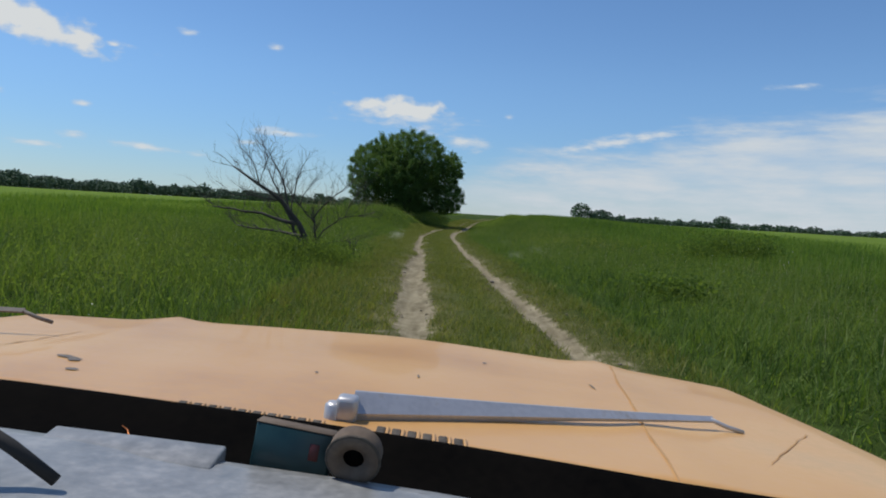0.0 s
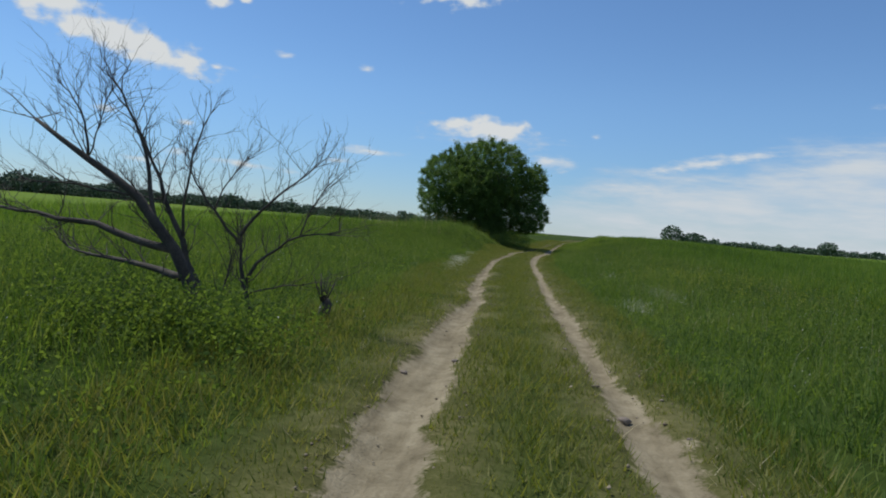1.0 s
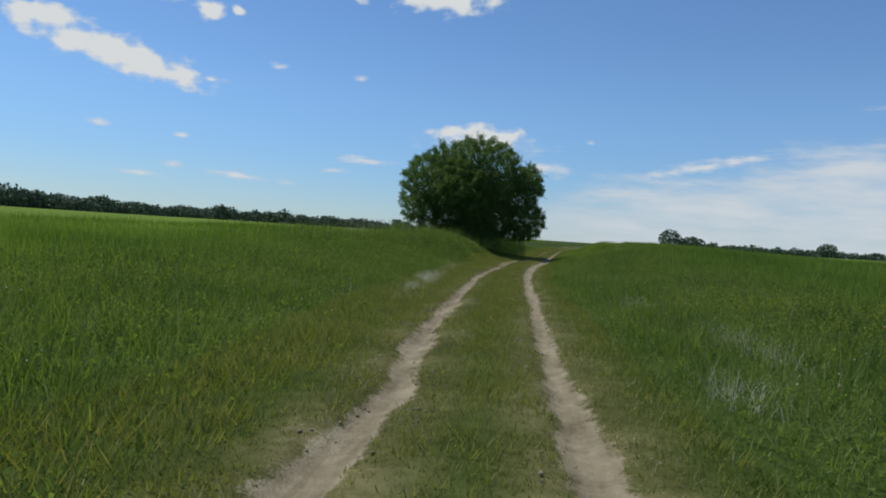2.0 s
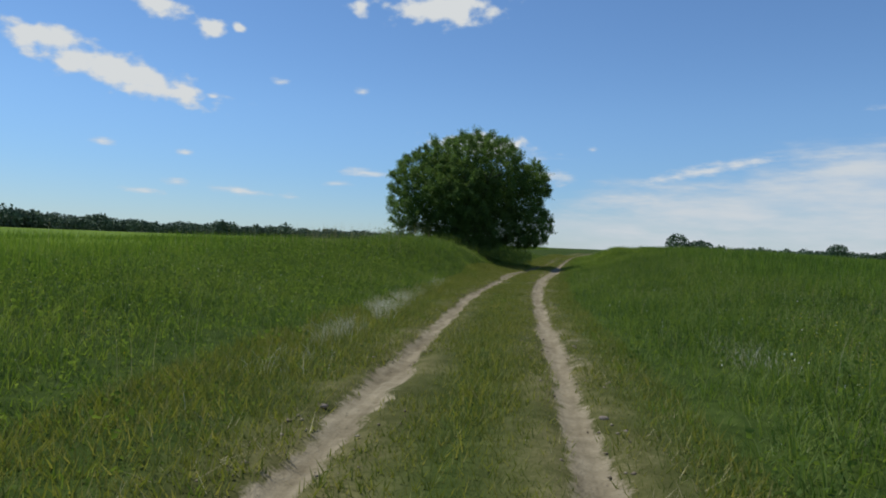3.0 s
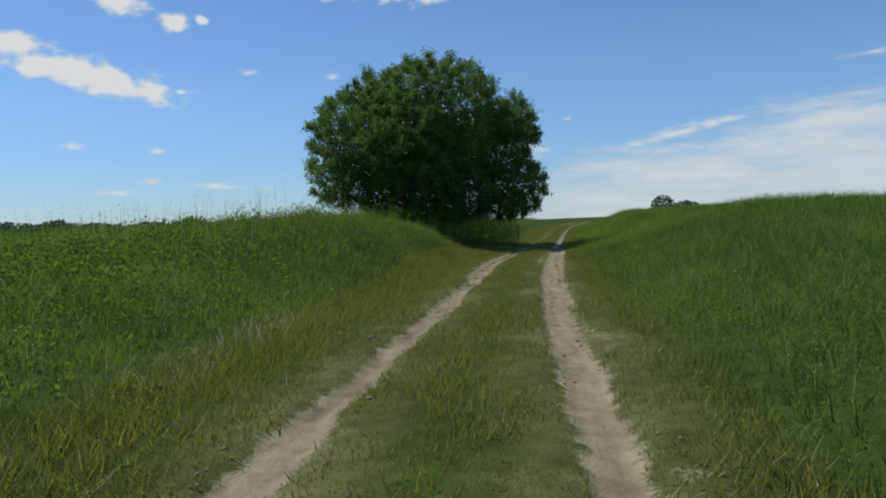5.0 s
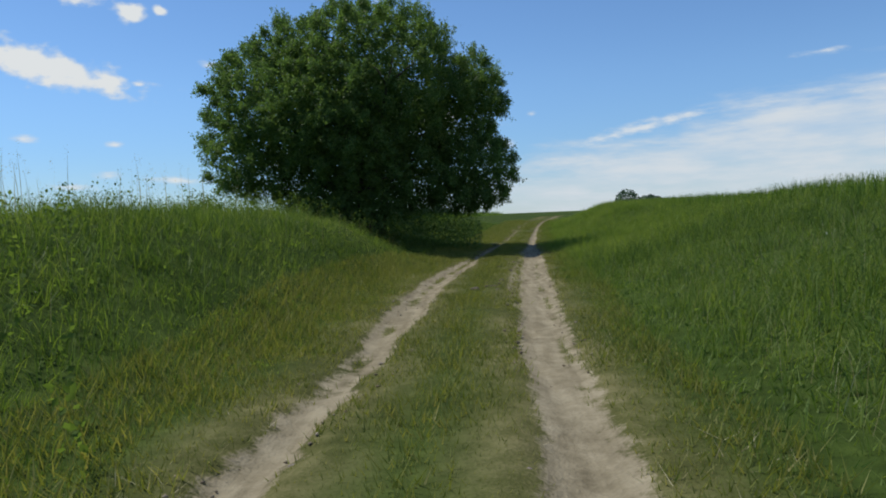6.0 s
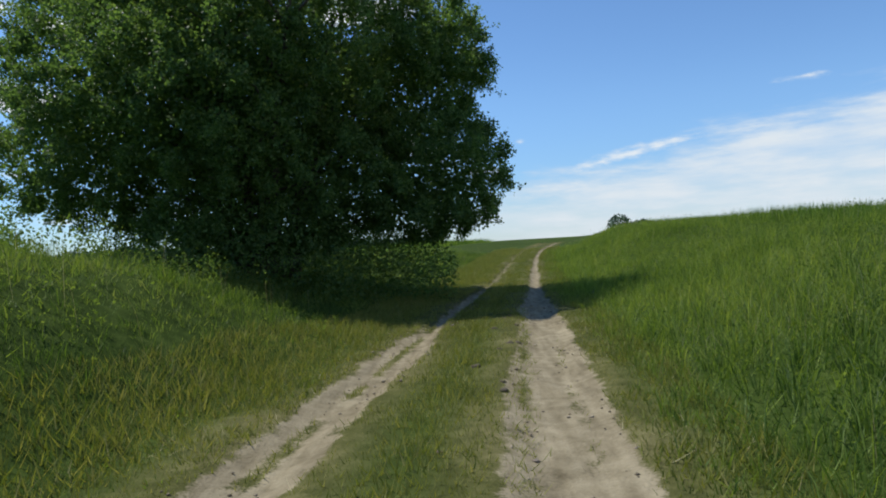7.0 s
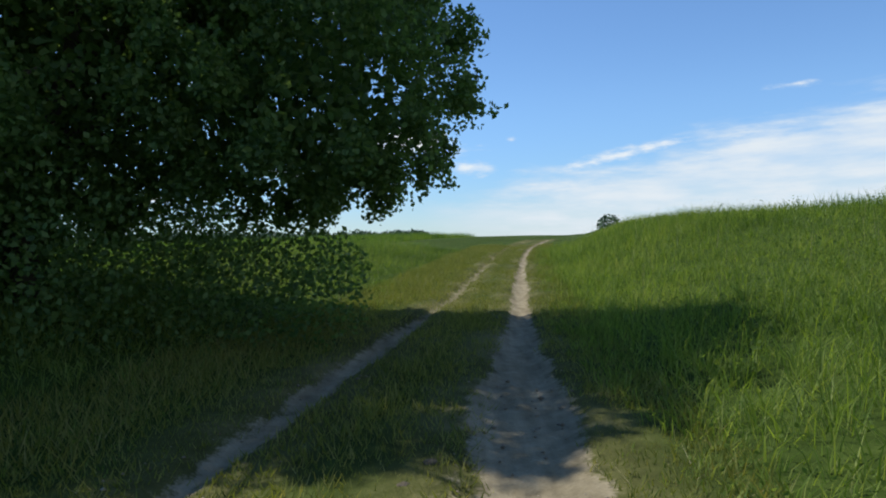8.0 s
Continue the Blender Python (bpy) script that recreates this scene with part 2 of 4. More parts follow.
def ground_material():
    """Bare sandy earth where the wheels run, green litter and shade-darkened turf elsewhere."""
    m = bpy.data.materials.new("meadow_ground")
    m.use_nodes = True
    nt = m.node_tree
    add, link = nt.nodes.new, nt.links.new
    bsdf = nt.nodes["Principled BSDF"]
    pos = add("ShaderNodeNewGeometry").outputs["Position"]

    def tex(scale, detail=5, stretch=None):
        n = add("ShaderNodeTexNoise")
        n.inputs["Scale"].default_value, n.inputs["Detail"].default_value = scale, detail
        if stretch:
            mp = add("ShaderNodeMapping")
            mp.inputs["Scale"].default_value = stretch
            link(pos, mp.inputs[0])
            link(mp.outputs[0], n.inputs["Vector"])
        else:
            link(pos, n.inputs["Vector"])
        return n.outputs["Fac"]

    def mixf(f, a, b):
        n = add("ShaderNodeMix")
        n.inputs[0].default_value = f
        link(a, n.inputs[2])
        link(b, n.inputs[3])
        return n.outputs[0]

    def ramp(v, stops):
        r = add("ShaderNodeValToRGB")
        els = r.color_ramp.elements
        while len(els) < len(stops):
            els.new(0.5)
        for e, (p, c) in zip(els, stops):
            e.position, e.color = p, (*c, 1)
        link(v, r.inputs[0])
        return r.outputs[0]

    big, mid, fine, grit = tex(0.05), tex(0.9), tex(7.0), tex(45.0)
    worn = ramp(mixf(0.5, mid, mixf(0.5, fine, grit)), [(0.32, (0.042, 0.045, 0.015)), (0.48, (0.100, 0.096, 0.036)), (0.62, (0.200, 0.172, 0.086))])
    # ground colour darkened to stand for the shade between the grass blades
    shaded_turf = ramp(mixf(0.5, mixf(0.5, big, mid), fine), [(0.3, (0.020, 0.034, 0.008)), (0.5, (0.040, 0.064, 0.013)), (0.68, (0.070, 0.102, 0.022))])
    crop = ramp(mixf(0.45, big, tex(0.35, 6, (1, 0.25, 1))), [(0.3, (0.080, 0.135, 0.017)), (0.5, (0.116, 0.180, 0.025)), (0.7, (0.160, 0.226, 0.038))])
    sand = ramp(mixf(0.6, tex(9.0, 5, (1, 0.12, 1)), mixf(0.5, fine, mixf(0.5, grit, tex(2.2)))), [(0.32, (0.105, 0.088, 0.054)), (0.48, (0.212, 0.182, 0.118)), (0.66, (0.330, 0.290, 0.195))])

    def attr(name):
        a = add("ShaderNodeAttribute")
        a.attribute_name = name
        return a.outputs["Fac"]

    m1 = add("ShaderNodeMix")
    m1.data_type = "RGBA"
    link(attr("crop"), m1.inputs[0])
    link(shaded_turf, m1.inputs[6])
    link(crop, m1.inputs[7])
    edge = add("ShaderNodeMath")
    edge.operation = "MULTIPLY_ADD"
    link(mixf(0.4, fine, grit), edge.inputs[0])
    edge.inputs[1].default_value = 1.7
    edge.inputs[2].default_value = -0.85
    s = add("ShaderNodeMath")
    link(attr("bare"), s.inputs[0])
    link(edge.outputs[0], s.inputs[1])
    lim = add("ShaderNodeMapRange")
    link(s.outputs[0], lim.inputs[0])
    lim.inputs[1].default_value, lim.inputs[2].default_value = 0.42, 0.72
    m2 = add("ShaderNodeMix")
    m2.data_type = "RGBA"
    link(lim.outputs[0], m2.inputs[0])
    m3 = add("ShaderNodeMix")
    m3.data_type = "RGBA"
    link(attr("worn"), m3.inputs[0])
    link(m1.outputs[2], m3.inputs[6])
    link(worn, m3.inputs[7])
    link(m3.outputs[2], m2.inputs[6])
    link(sand, m2.inputs[7])
    link(m2.outputs[2], bsdf.inputs["Base Color"])
    bsdf.inputs["Roughness"].default_value = 0.95
    bsdf.inputs["Specular IOR Level"].default_value = 0.03
    b = add("ShaderNodeBump")
    b.inputs["Strength"].default_value, b.inputs["Distance"].default_value = 0.7, 0.04
    link(mixf(0.4, fine, grit), b.inputs["Height"])
    link(b.outputs[0], bsdf.inputs["Normal"])
    return m


GROUND = ground_material()


# ---- mesh helpers ----
def mesh_from(name, verts, tris, mat, smooth=False):
    """A mesh from numpy arrays of vertices and triangles."""
    me = bpy.data.meshes.new(name)
    verts, tris = np.asarray(verts, np.float32), np.asarray(tris, np.int32)
    n = tris.shape[1]
    me.vertices.add(len(verts))
    me.vertices.foreach_set("co", verts.ravel())
    me.loops.add(tris.size)
    me.loops.foreach_set("vertex_index", tris.ravel())
    me.polygons.add(len(tris))
    me.polygons.foreach_set("loop_start", np.arange(0, tris.size, n, dtype=np.int32))
    if smooth:
        me.polygons.foreach_set("use_smooth", np.ones(len(tris), bool))
    me.update(calc_edges=True)
    me.materials.append(mat)
    return me


def part(name, bm, mat, parent=None, label="", smooth=True):
    """Links a bmesh as one mesh object, under its thing or part."""
    me = bpy.data.meshes.new(name)
    if smooth:
        for fc in bm.faces:
            fc.smooth = True
    bm.to_mesh(me)
    bm.free()
    me.materials.append(mat)
    ob = new(name, me)
    if parent is not None:
        ob.parent = parent
    if label:
        tagged(ob, label)
    return ob


def tube(bm, pts, radii, sides=7, closed=True):
    """A tapered tube along points, into bm."""
    pts = [Vector(p) for p in pts]
    rings = []
    side = Vector((1, 0.2, 0.1))
    for k, p in enumerate(pts):
        d = (pts[min(k + 1, len(pts) - 1)] - pts[max(k - 1, 0)]).normalized()
        a = d.cross(side)
        if a.length < 1e-3:
            a = d.cross(Vector((0, 1, 0)))
        a.normalize()
        b = d.cross(a)
        rings.append([bm.verts.new(p + (a * math.cos(2 * math.pi * j / sides) + b * math.sin(2 * math.pi * j / sides)) * radii[k]) for j in range(sides)])
    for r, s in zip(rings, rings[1:]):
        for j in range(sides):
            bm.faces.new((r[j], r[(j + 1) % sides], s[(j + 1) % sides], s[j]))
    if closed:
        bm.faces.new(rings[0][::-1])
        bm.faces.new(rings[-1])


def box(bm, x0, x1, y0, y1, z0, z1, bevel=0.0, segments=2):
    got = bmesh.ops.create_cube(bm, size=1)
    bmesh.ops.scale(bm, vec=(x1 - x0, y1 - y0, z1 - z0), verts=got["verts"])
    bmesh.ops.translate(bm, vec=((x0 + x1) / 2, (y0 + y1) / 2, (z0 + z1) / 2), verts=got["verts"])
    if bevel:
        edges = list({e for v in got["verts"] for e in v.link_edges})
        bmesh.ops.bevel(bm, geom=edges, offset=bevel, segments=segments, affect="EDGES", profile=0.5)


rng = np.random.default_rng(7)
LATTICE = np.random.default_rng(3).random((256, 256))


def lattice_noise(x, y, scale):
    """Smooth value noise in [0, 1]."""
    x, y = np.asarray(x) / scale + 500.3, np.asarray(y) / scale + 500.7
    i, j = np.floor(x).astype(int), np.floor(y).astype(int)
    u, v = x - i, y - j
    u, v = u * u * (3 - 2 * u), v * v * (3 - 2 * v)
    g = lambda a, b: LATTICE[a % 256, b % 256]
    return (g(i, j) * (1 - u) + g(i + 1, j) * u) * (1 - v) + (g(i, j + 1) * (1 - u) + g(i + 1, j + 1) * u) * v


def step(a, b, v):
    t = np.clip((np.asarray(v) - a) / (b - a), 0, 1)
    return t * t * (3 - 2 * t)


# ---- the lie of the land ----
RUT_Y = [-12, 7, 13, 20, 25, 33, 38, 44, 50, 57, 62, 68, 74, 80, 88, 95, 120, 160]
RUT_L = [-0.1, -0.31, -0.57, -0.68, -0.98, -1.14, -1.3, -1.15, -0.9, -0.75, -0.35, 0.4, 1.3, 1.95, 2.9, 3.9, 8.5, 18]
RUT_R = [1.35, 1.28, 0.95, 0.74, 0.61, 0.5, 0.46, 0.54, 0.74, 1.1, 1.5, 1.95, 2.5, 3.1, 4.0, 5.0, 9.8, 19.4]
ROAD_Y = [-60, 0, 17, 25, 32, 36, 48, 54, 58, 62, 67, 75, 90, 110, 150, 220]
ROAD_Z = [0.0, 0.0, 0.02, -0.07, -0.1, -0.18, -0.23, -0.26, -0.32, -0.37, -0.36, -0.2, 0.22, 0.65, 1.05, 1.2]


def rut_left(y):
    return np.interp(y, RUT_Y, RUT_L) + 0.10 * (lattice_noise(y, 0 * y + 3.0, 2.2) - 0.5)


def rut_right(y):
    return np.interp(y, RUT_Y, RUT_R) + 0.05 * (lattice_noise(y, 0 * y + 9.0, 2.2) - 0.5)


def rut_width_left(y):
    return 0.09 + 0.05 * step(5, 9, y) * (1 - step(15, 20, y)) + 0.16 * step(49, 54, y) * (1 - step(62, 66, y)) + 0.01 * (1 - step(8, 14, y)) - 0.07 * step(68, 80, y) + 0.05 * lattice_noise(y, 0 * y, 1.5)


def rut_width_right(y):
    return 0.08 + (0.09 * step(36, 45, y) + 0.17 * step(48, 57, y)) * (1 - 0.92 * step(64, 73, y)) - 0.05 * step(74, 84, y) + 0.05 * lattice_noise(y, 0 * y + 5, 1.5)


def land(x, y):
    """Height of the ground without the wheel ruts."""
    x, y = np.asarray(x, float), np.asarray(y, float)
    mid = (np.interp(y, RUT_Y, RUT_L) + np.interp(y, RUT_Y, RUT_R)) / 2
    d = x - mid
    road = np.interp(y, ROAD_Y, ROAD_Z)
    far = 0.55 + 0.9 * step(60, 420, np.hypot(x, y - 30)) - 0.3 * step(-0.5, 0.5, -y / 40)
    right = np.interp(y, [-20, 5, 20, 35, 45, 55, 60, 66, 78, 95, 130], [0.1, 0.12, 0.2, 0.45, 0.7, 1.25, 1.45, 1.4, 1.22, 0.98, 0.45])
    left = np.interp(y, [-20, 5, 20, 35, 45, 55, 70, 80, 95, 130], [0.1, 0.15, 0.2, 0.35, 0.6, 0.75, 0.65, 0.5, 0.35, 0.1])
    z = road + right * step(1.5, 8.2 - 3.0 * step(70, 80, y), d) + left * step(1.8, 6.5, -d)
    # the grassy rise beside the track, short of the tree
    z = z + 0.85 * step(1.9, 4.3, -d) * (1 - 0.5 * step(5, 9, -d)) * step(46.5, 54, y) * (1 - step(61.5, 66.5, y))
    away = step(9, 40, np.abs(d)) * (1 - step(120, 260, y)) + step(120, 260, y)
    z = z * (1 - away) + (far + 0.0 * z) * away
    z = z + 0.10 * (lattice_noise(x, y, 5.0) - 0.5) * step(1.5, 4, np.abs(d)) + 0.5 * (lattice_noise(x, y, 60.0) - 0.5) * step(40, 150, np.abs(d))
    return z


def wheel_marks(x, y):
    """How bare the ground is (0 to 1) and how deep the ruts are."""
    n = 1.1 * (lattice_noise(x, y * 0.5, 0.22) - 0.5) + 0.7 * (lattice_noise(x, y * 0.3, 0.8) - 0.5)
    n2 = lattice_noise(x, y, 0.12) - 0.5
    dl = np.abs(x - rut_left(y)) + 0.11 * n + 0.07 * n2
    dr = np.abs(x - rut_right(y)) + 0.07 * n + 0.05 * n2
    wl, wr = rut_width_left(y), rut_width_right(y)
    bl, br = 1 - step(wl - 0.08, wl + 0.16, dl), 1 - step(wr - 0.08, wr + 0.16, dr)
    bl = bl * (1 - 0.35 * step(66, 76, y))
    # crumbled sand spilling over the outer edges
    spill = step(0.5, 0.72, lattice_noise(x, y * 0.6, 0.3)) * (0.35 + 0.65 * lattice_noise(x, y, 3.0))
    bl = np.maximum(bl, 0.62 * spill * step(0.75, 0.3, rut_left(y) - x) * (x < rut_left(y)) * (1 - step(19, 24, y)))
    br = np.maximum(br, 0.6 * spill * step(0.7, 0.25, x - rut_right(y)) * (x > rut_right(y)) * (1 - step(60, 66, y)))
    ridge = step(0.25, 0.6, lattice_noise(x, y * 0.6, 0.35))
    bl = bl * (1 - 0.8 * ridge * np.exp(-((x - rut_left(y) + 0.04) / 0.07) ** 2) * step(47, 51, y) * (1 - step(64, 68, y)))
    br = br * (1 - 0.75 * ridge * np.exp(-((x - rut_right(y) + 0.25) / 0.06) ** 2) * step(42, 48, y) * (1 - step(66, 70, y)))
    br = br * (1 - 0.55 * ridge * np.exp(-((x - rut_right(y) - 0.16) / 0.05) ** 2) * step(34, 40, y) * (1 - step(60, 66, y)))
    bare = np.maximum(bl, br)
    deep = 0.07 * np.maximum(1 - step(wl * 0.4, wl + 0.12, dl), 1 - step(wr * 0.4, wr + 0.12, dr))
    return bare, deep, np.minimum(dl - wl, dr - wr)


def surface(x, y):
    return land(x, y) - wheel_marks(x, y)[1]


def build_ground():
    def spread(start, first, growth, limit):
        out, s = [start], first
        while out[-1] < limit:
            out.append(out[-1] + s)
            s *= growth
        return out

    right = spread(3.2, 0.10, 1.22, 4200)
    xs = np.array([-v for v in right[::-1]] + list(np.arange(-3.12, 3.15, 0.08)) + right)
    back = [-v for v in spread(6.0, 0.2, 1.25, 1200)][::-1]
    ys = np.array(back + list(np.arange(-5.9, 99.9, 0.12)) + spread(100.0, 0.12, 1.10, 4200))
    gx, gy = np.meshgrid(xs, ys)
    # the fine columns follow the track
    shift = ((np.interp(gy, RUT_Y, RUT_L) + np.interp(gy, RUT_Y, RUT_R)) / 2) * (1 - step(4, 60, np.abs(gx)))
    gx = gx + shift
    gz = land(gx, gy)
    bare, deep, gap = wheel_marks(gx, gy)
    near = (np.abs(gx - shift) < 12) & (gy > -8) & (gy < 110)
    bumpy = (lattice_noise(gx, gy * 0.5, 0.2) - 0.5) * 0.035 + (lattice_noise(gx, gy * 0.35, 0.6) - 0.5) * 0.04
    gz = gz - deep + np.where(near, bumpy * (1 - bare) + bare * (0.03 * (lattice_noise(gx, gy * 0.12, 0.1) - 0.5) + 0.035 * (lattice_noise(gx, gy, 0.16) - 0.5)), 0)
    v = np.stack([gx, gy, gz], -1).reshape(-1, 3)
    ny, nx = gx.shape
    i = np.arange((ny - 1) * nx).reshape(ny - 1, nx)[:, :-1].ravel()
    me = mesh_from("ground", v, np.stack([i, i + 1, i + nx + 1, i + nx], -1), GROUND, smooth=True)
    a = me.attributes.new("bare", "FLOAT", "POINT")
    a.data.foreach_set("value", np.where(near, bare, 0).astype(np.float32).ravel())
    w = me.attributes.new("worn", "FLOAT", "POINT")
    w.data.foreach_set("value", np.where(near, 0.75 * (1 - step(0.0, 0.8, gap)), 0).astype(np.float32).ravel())
    mid = np.abs(gx - shift * 1.0)
    uneven = 12 * lattice_noise(gx, gy, 9) + 6 * lattice_noise(gx, gy, 2.5)
    crop = np.where(gx < 0, step(12, 34, mid + uneven), 0.85 * step(14, 42, mid + uneven))
    c = me.attributes.new("crop", "FLOAT", "POINT")
    c.data.foreach_set("value", crop.astype(np.float32).ravel())
    return tagged(new("ground", me), "rolling green meadow with a rutted sandy two-wheel track", "ground", kind="structure")


build_ground()


# ---- grass ----
def blades(name, x, y, h, w, lean, mat, label, kind="stuff", category="grass", segments=2, towards=None):
    """Tapered bent blades of grass as one mesh; towards: the way each one leans."""
    n = len(x)
    z = surface(x, y) - 0.015
    a = rng.uniform(0, 2 * np.pi, n)
    b = rng.uniform(0, 2 * np.pi, n) if towards is None else towards + rng.normal(0, 0.5, n)
    sx, sy = np.cos(a) * w / 2, np.sin(a) * w / 2
    lx, ly = np.cos(b) * lean * h, np.sin(b) * lean * h
    base = np.stack([x, y, z], -1)
    s = np.stack([sx, sy, 0 * sx], -1)
    tip = base + np.stack([lx, ly, h], -1)
    if segments == 2:
        m = base + np.stack([lx * 0.3, ly * 0.3, h * 0.58], -1)
        v = np.stack([base - s, base + s, m - s * 0.75, m + s * 0.75, tip], 1).reshape(-1, 3)
        k = (np.arange(n) * 5)[:, None]
        t = np.stack([k + [0, 1, 3], k + [0, 3, 2], k + [2, 3, 4]], 1).reshape(-1, 3)
    else:
        v = np.stack([base - s, base + s, tip], 1).reshape(-1, 3)
        t = (np.arange(n) * 3)[:, None] + [0, 1, 2]
    return tagged(new(name, mesh_from(name, v, t, mat)), label, category, kind=kind)


def leaf_cards(pos, size, up=0.3):
    """Folded diamond leaves at the places pos: vertices and triangles."""
    n = len(pos)
    a = rng.normal(size=(n, 3))
    a[:, 2] -= up
    a /= np.linalg.norm(a, axis=1)[:, None]
    r = rng.normal(size=(n, 3))
    b = np.cross(a, r)
    b /= np.linalg.norm(b, axis=1)[:, None] + 1e-9
    c = np.cross(a, b)
    size = np.asarray(size)[:, None]
    v = np.stack([pos - a * size * 0.5, pos + b * size * 0.36 + c * size * 0.1, pos + a * size * 0.55, pos - b * size * 0.36 + c * size * 0.1], 1).reshape(-1, 3)
    k = (np.arange(n) * 4)[:, None]
    return v, np.stack([k + [0, 1, 2], k + [0, 2, 3]], 1).reshape(-1, 3)


def scatter(n, x0, x1, y0, y1):
    """n places in a band beside the track's middle line."""
    y = rng.uniform(y0, y1, n)
    d = rng.uniform(x0, x1, n)
    return d + (np.interp(y, RUT_Y, RUT_L) + np.interp(y, RUT_Y, RUT_R)) / 2, y, d


def verge(x, y):
    """How fast the growth rises from the wheel marks: slower on the trodden left verge."""
    left = 0.72 - 0.2 * step(14, 24, y) - 0.05 * step(48, 56, y)
    return np.where(x < rut_left(y), left, 1.15 + 0.75 * step(48, 60, y))


def meadow_height(x, y, gap):
    """Height of the growth by its distance from the wheel marks."""
    patch = lattice_noise(x, y, 2.5)
    side = np.where(x < rut_left(y), 1.0 + 0.25 * (1 - step(18, 26, y)), 0.85)
    gap = gap * verge(x, y)
    side = side * (1 + 0.7 * np.exp(-((x + 2.8) / 0.9) ** 2 - ((y - 13.2) / 0.9) ** 2))
    return side * (0.06 + 0.10 * step(0.25, 0.8, gap) + 0.25 * step(0.55, 2.1, gap)) * (0.6 + 0.6 * patch)


def build_grass():
    x, y, d = scatter(600000, -3.1, 2.6, -5, 98)
    bare, _, gap = wheel_marks(x, y)
    keep = (rng.random(len(x)) > bare * 1.25) & (rng.random(len(x)) < 0.72 + 0.28 * lattice_noise(x, y, 0.5)) & (gap < np.where(x < rut_left(y), 1.7, 0.8))
    x, y, gap = x[keep], y[keep], gap[keep]
    n = len(x)
    h = (0.025 + 0.05 * lattice_noise(x, y, 0.6) + 0.07 * step(0.15, 1.0, gap)) * rng.uniform(0.6, 1.6, n)
    blades("trodden_grass", x, y, h, rng.uniform(0.007, 0.015, n), rng.uniform(0.2, 1.0, n), SHORT, "short trodden yellow-green grass beside and between the ruts", segments=1)

    rows = np.repeat(np.arange(49.0, 67.5, 0.31), 40)
    y = rows + rng.normal(0, 0.05, len(rows))
    x = rut_right(y) - 0.30 + rng.normal(0, 0.055, len(rows)) + 0.1 * (lattice_noise(rows, 0 * rows, 0.28) - 0.5)
    n = len(x)
    blades("rut_tufts", x, y, rng.uniform(0.035, 0.095, n), rng.uniform(0.006, 0.012, n), rng.uniform(0.5, 1.4, n), SHORT, "small grass tufts standing in the sandy rut", segments=1)

    # tussocks: blades that fan out from a common foot
    x, y, d = scatter(44000, -10, 10, -4, 92)
    gap = wheel_marks(x, y)[2]
    keep = (rng.random(len(x)) < 1 - 0.75 * step(4, 10, np.abs(d))) & (gap > 0.2) & (rng.random(len(x)) < 0.25 + 0.75 * step(0.2, 0.8, gap * verge(x, y))) & (np.abs(d) > 0.9)
    x, y, gap = x[keep], y[keep], gap[keep]
    per = 10
    h = np.repeat(meadow_height(x, y, gap) * rng.uniform(0.55, 1.25, len(x)), per)
    n = len(h)
    way = rng.uniform(0, 2 * np.pi, n)
    away = np.abs(rng.normal(0, 0.075, n))
    x, y = np.repeat(x, per) + np.cos(way) * away, np.repeat(y, per) + np.sin(way) * away
    # the bank past the rise gets a paler grass colour
    pale_bank = (x > 2) & (rng.random(n) < step(56, 66, y + 5 * (lattice_noise(x, y, 2.0) - 0.5)))
    for sel, mat, label in ((~pale_bank, GRASS, "tall fresh green meadow grass beside the track"), (pale_bank, PALE_GRASS, "pale green grass on the bank past the rise")):
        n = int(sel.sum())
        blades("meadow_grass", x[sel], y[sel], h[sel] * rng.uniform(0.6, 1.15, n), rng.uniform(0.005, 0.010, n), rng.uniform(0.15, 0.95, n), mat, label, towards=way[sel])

    # low leafy growth that closes the ground between the tussocks
    x, y, d = scatter(350000, -9, 9, 0, 84)
    gap = wheel_marks(x, y)[2]
    keep = (rng.random(len(x)) < 1 - 0.7 * step(4, 9, np.abs(d))) & (gap > 0.3) & (np.abs(d) > 0.9)
    x, y, gap = x[keep], y[keep], gap[keep]
    n = len(x)
    pale_bank = (x > 2) & (rng.random(n) < step(56, 66, y))
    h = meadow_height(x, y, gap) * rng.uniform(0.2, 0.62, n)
    for sel, mat in ((~pale_bank, GRASS), (pale_bank, PALE_GRASS)):
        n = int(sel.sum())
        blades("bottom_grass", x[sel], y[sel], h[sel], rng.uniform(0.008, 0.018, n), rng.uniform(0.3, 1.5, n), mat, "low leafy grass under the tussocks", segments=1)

    for sign in (-1, 1):
        x, y, d = scatter(240000, 7, 34, -2, 125)
        x = x if sign > 0 else x - 2 * d
        keep = rng.random(len(x)) < 1 - step(12, 34, np.abs(d) + 10 * (lattice_noise(x, y, 8.0) - 0.5))
        x, y = x[keep], y[keep]
        n = len(x)
        h = (0.24 + 0.26 * lattice_noise(x, y, 4.0)) * rng.uniform(0.6, 1.3, n)
        blades("field_grass", x, y, h, rng.uniform(0.016, 0.034, n), rng.uniform(0.1, 0.5, n), FIELD, "tall green field grass further from the track", segments=1)

    # fine brownish stems through the grass of the right bank
    x, y, d = scatter(7000, 2.2, 9.0, 8, 62)
    keep = lattice_noise(x, y, 2.0) + 0.4 * lattice_noise(x, y, 0.5) > 0.75
    x, y = x[keep], y[keep]
    n = len(x)
    blades("brown_stems", x, y, rng.uniform(0.22, 0.45, n), rng.uniform(0.002, 0.004, n), rng.uniform(0.1, 0.6, n), DRY, "fine brownish grass stems on the roadside bank")

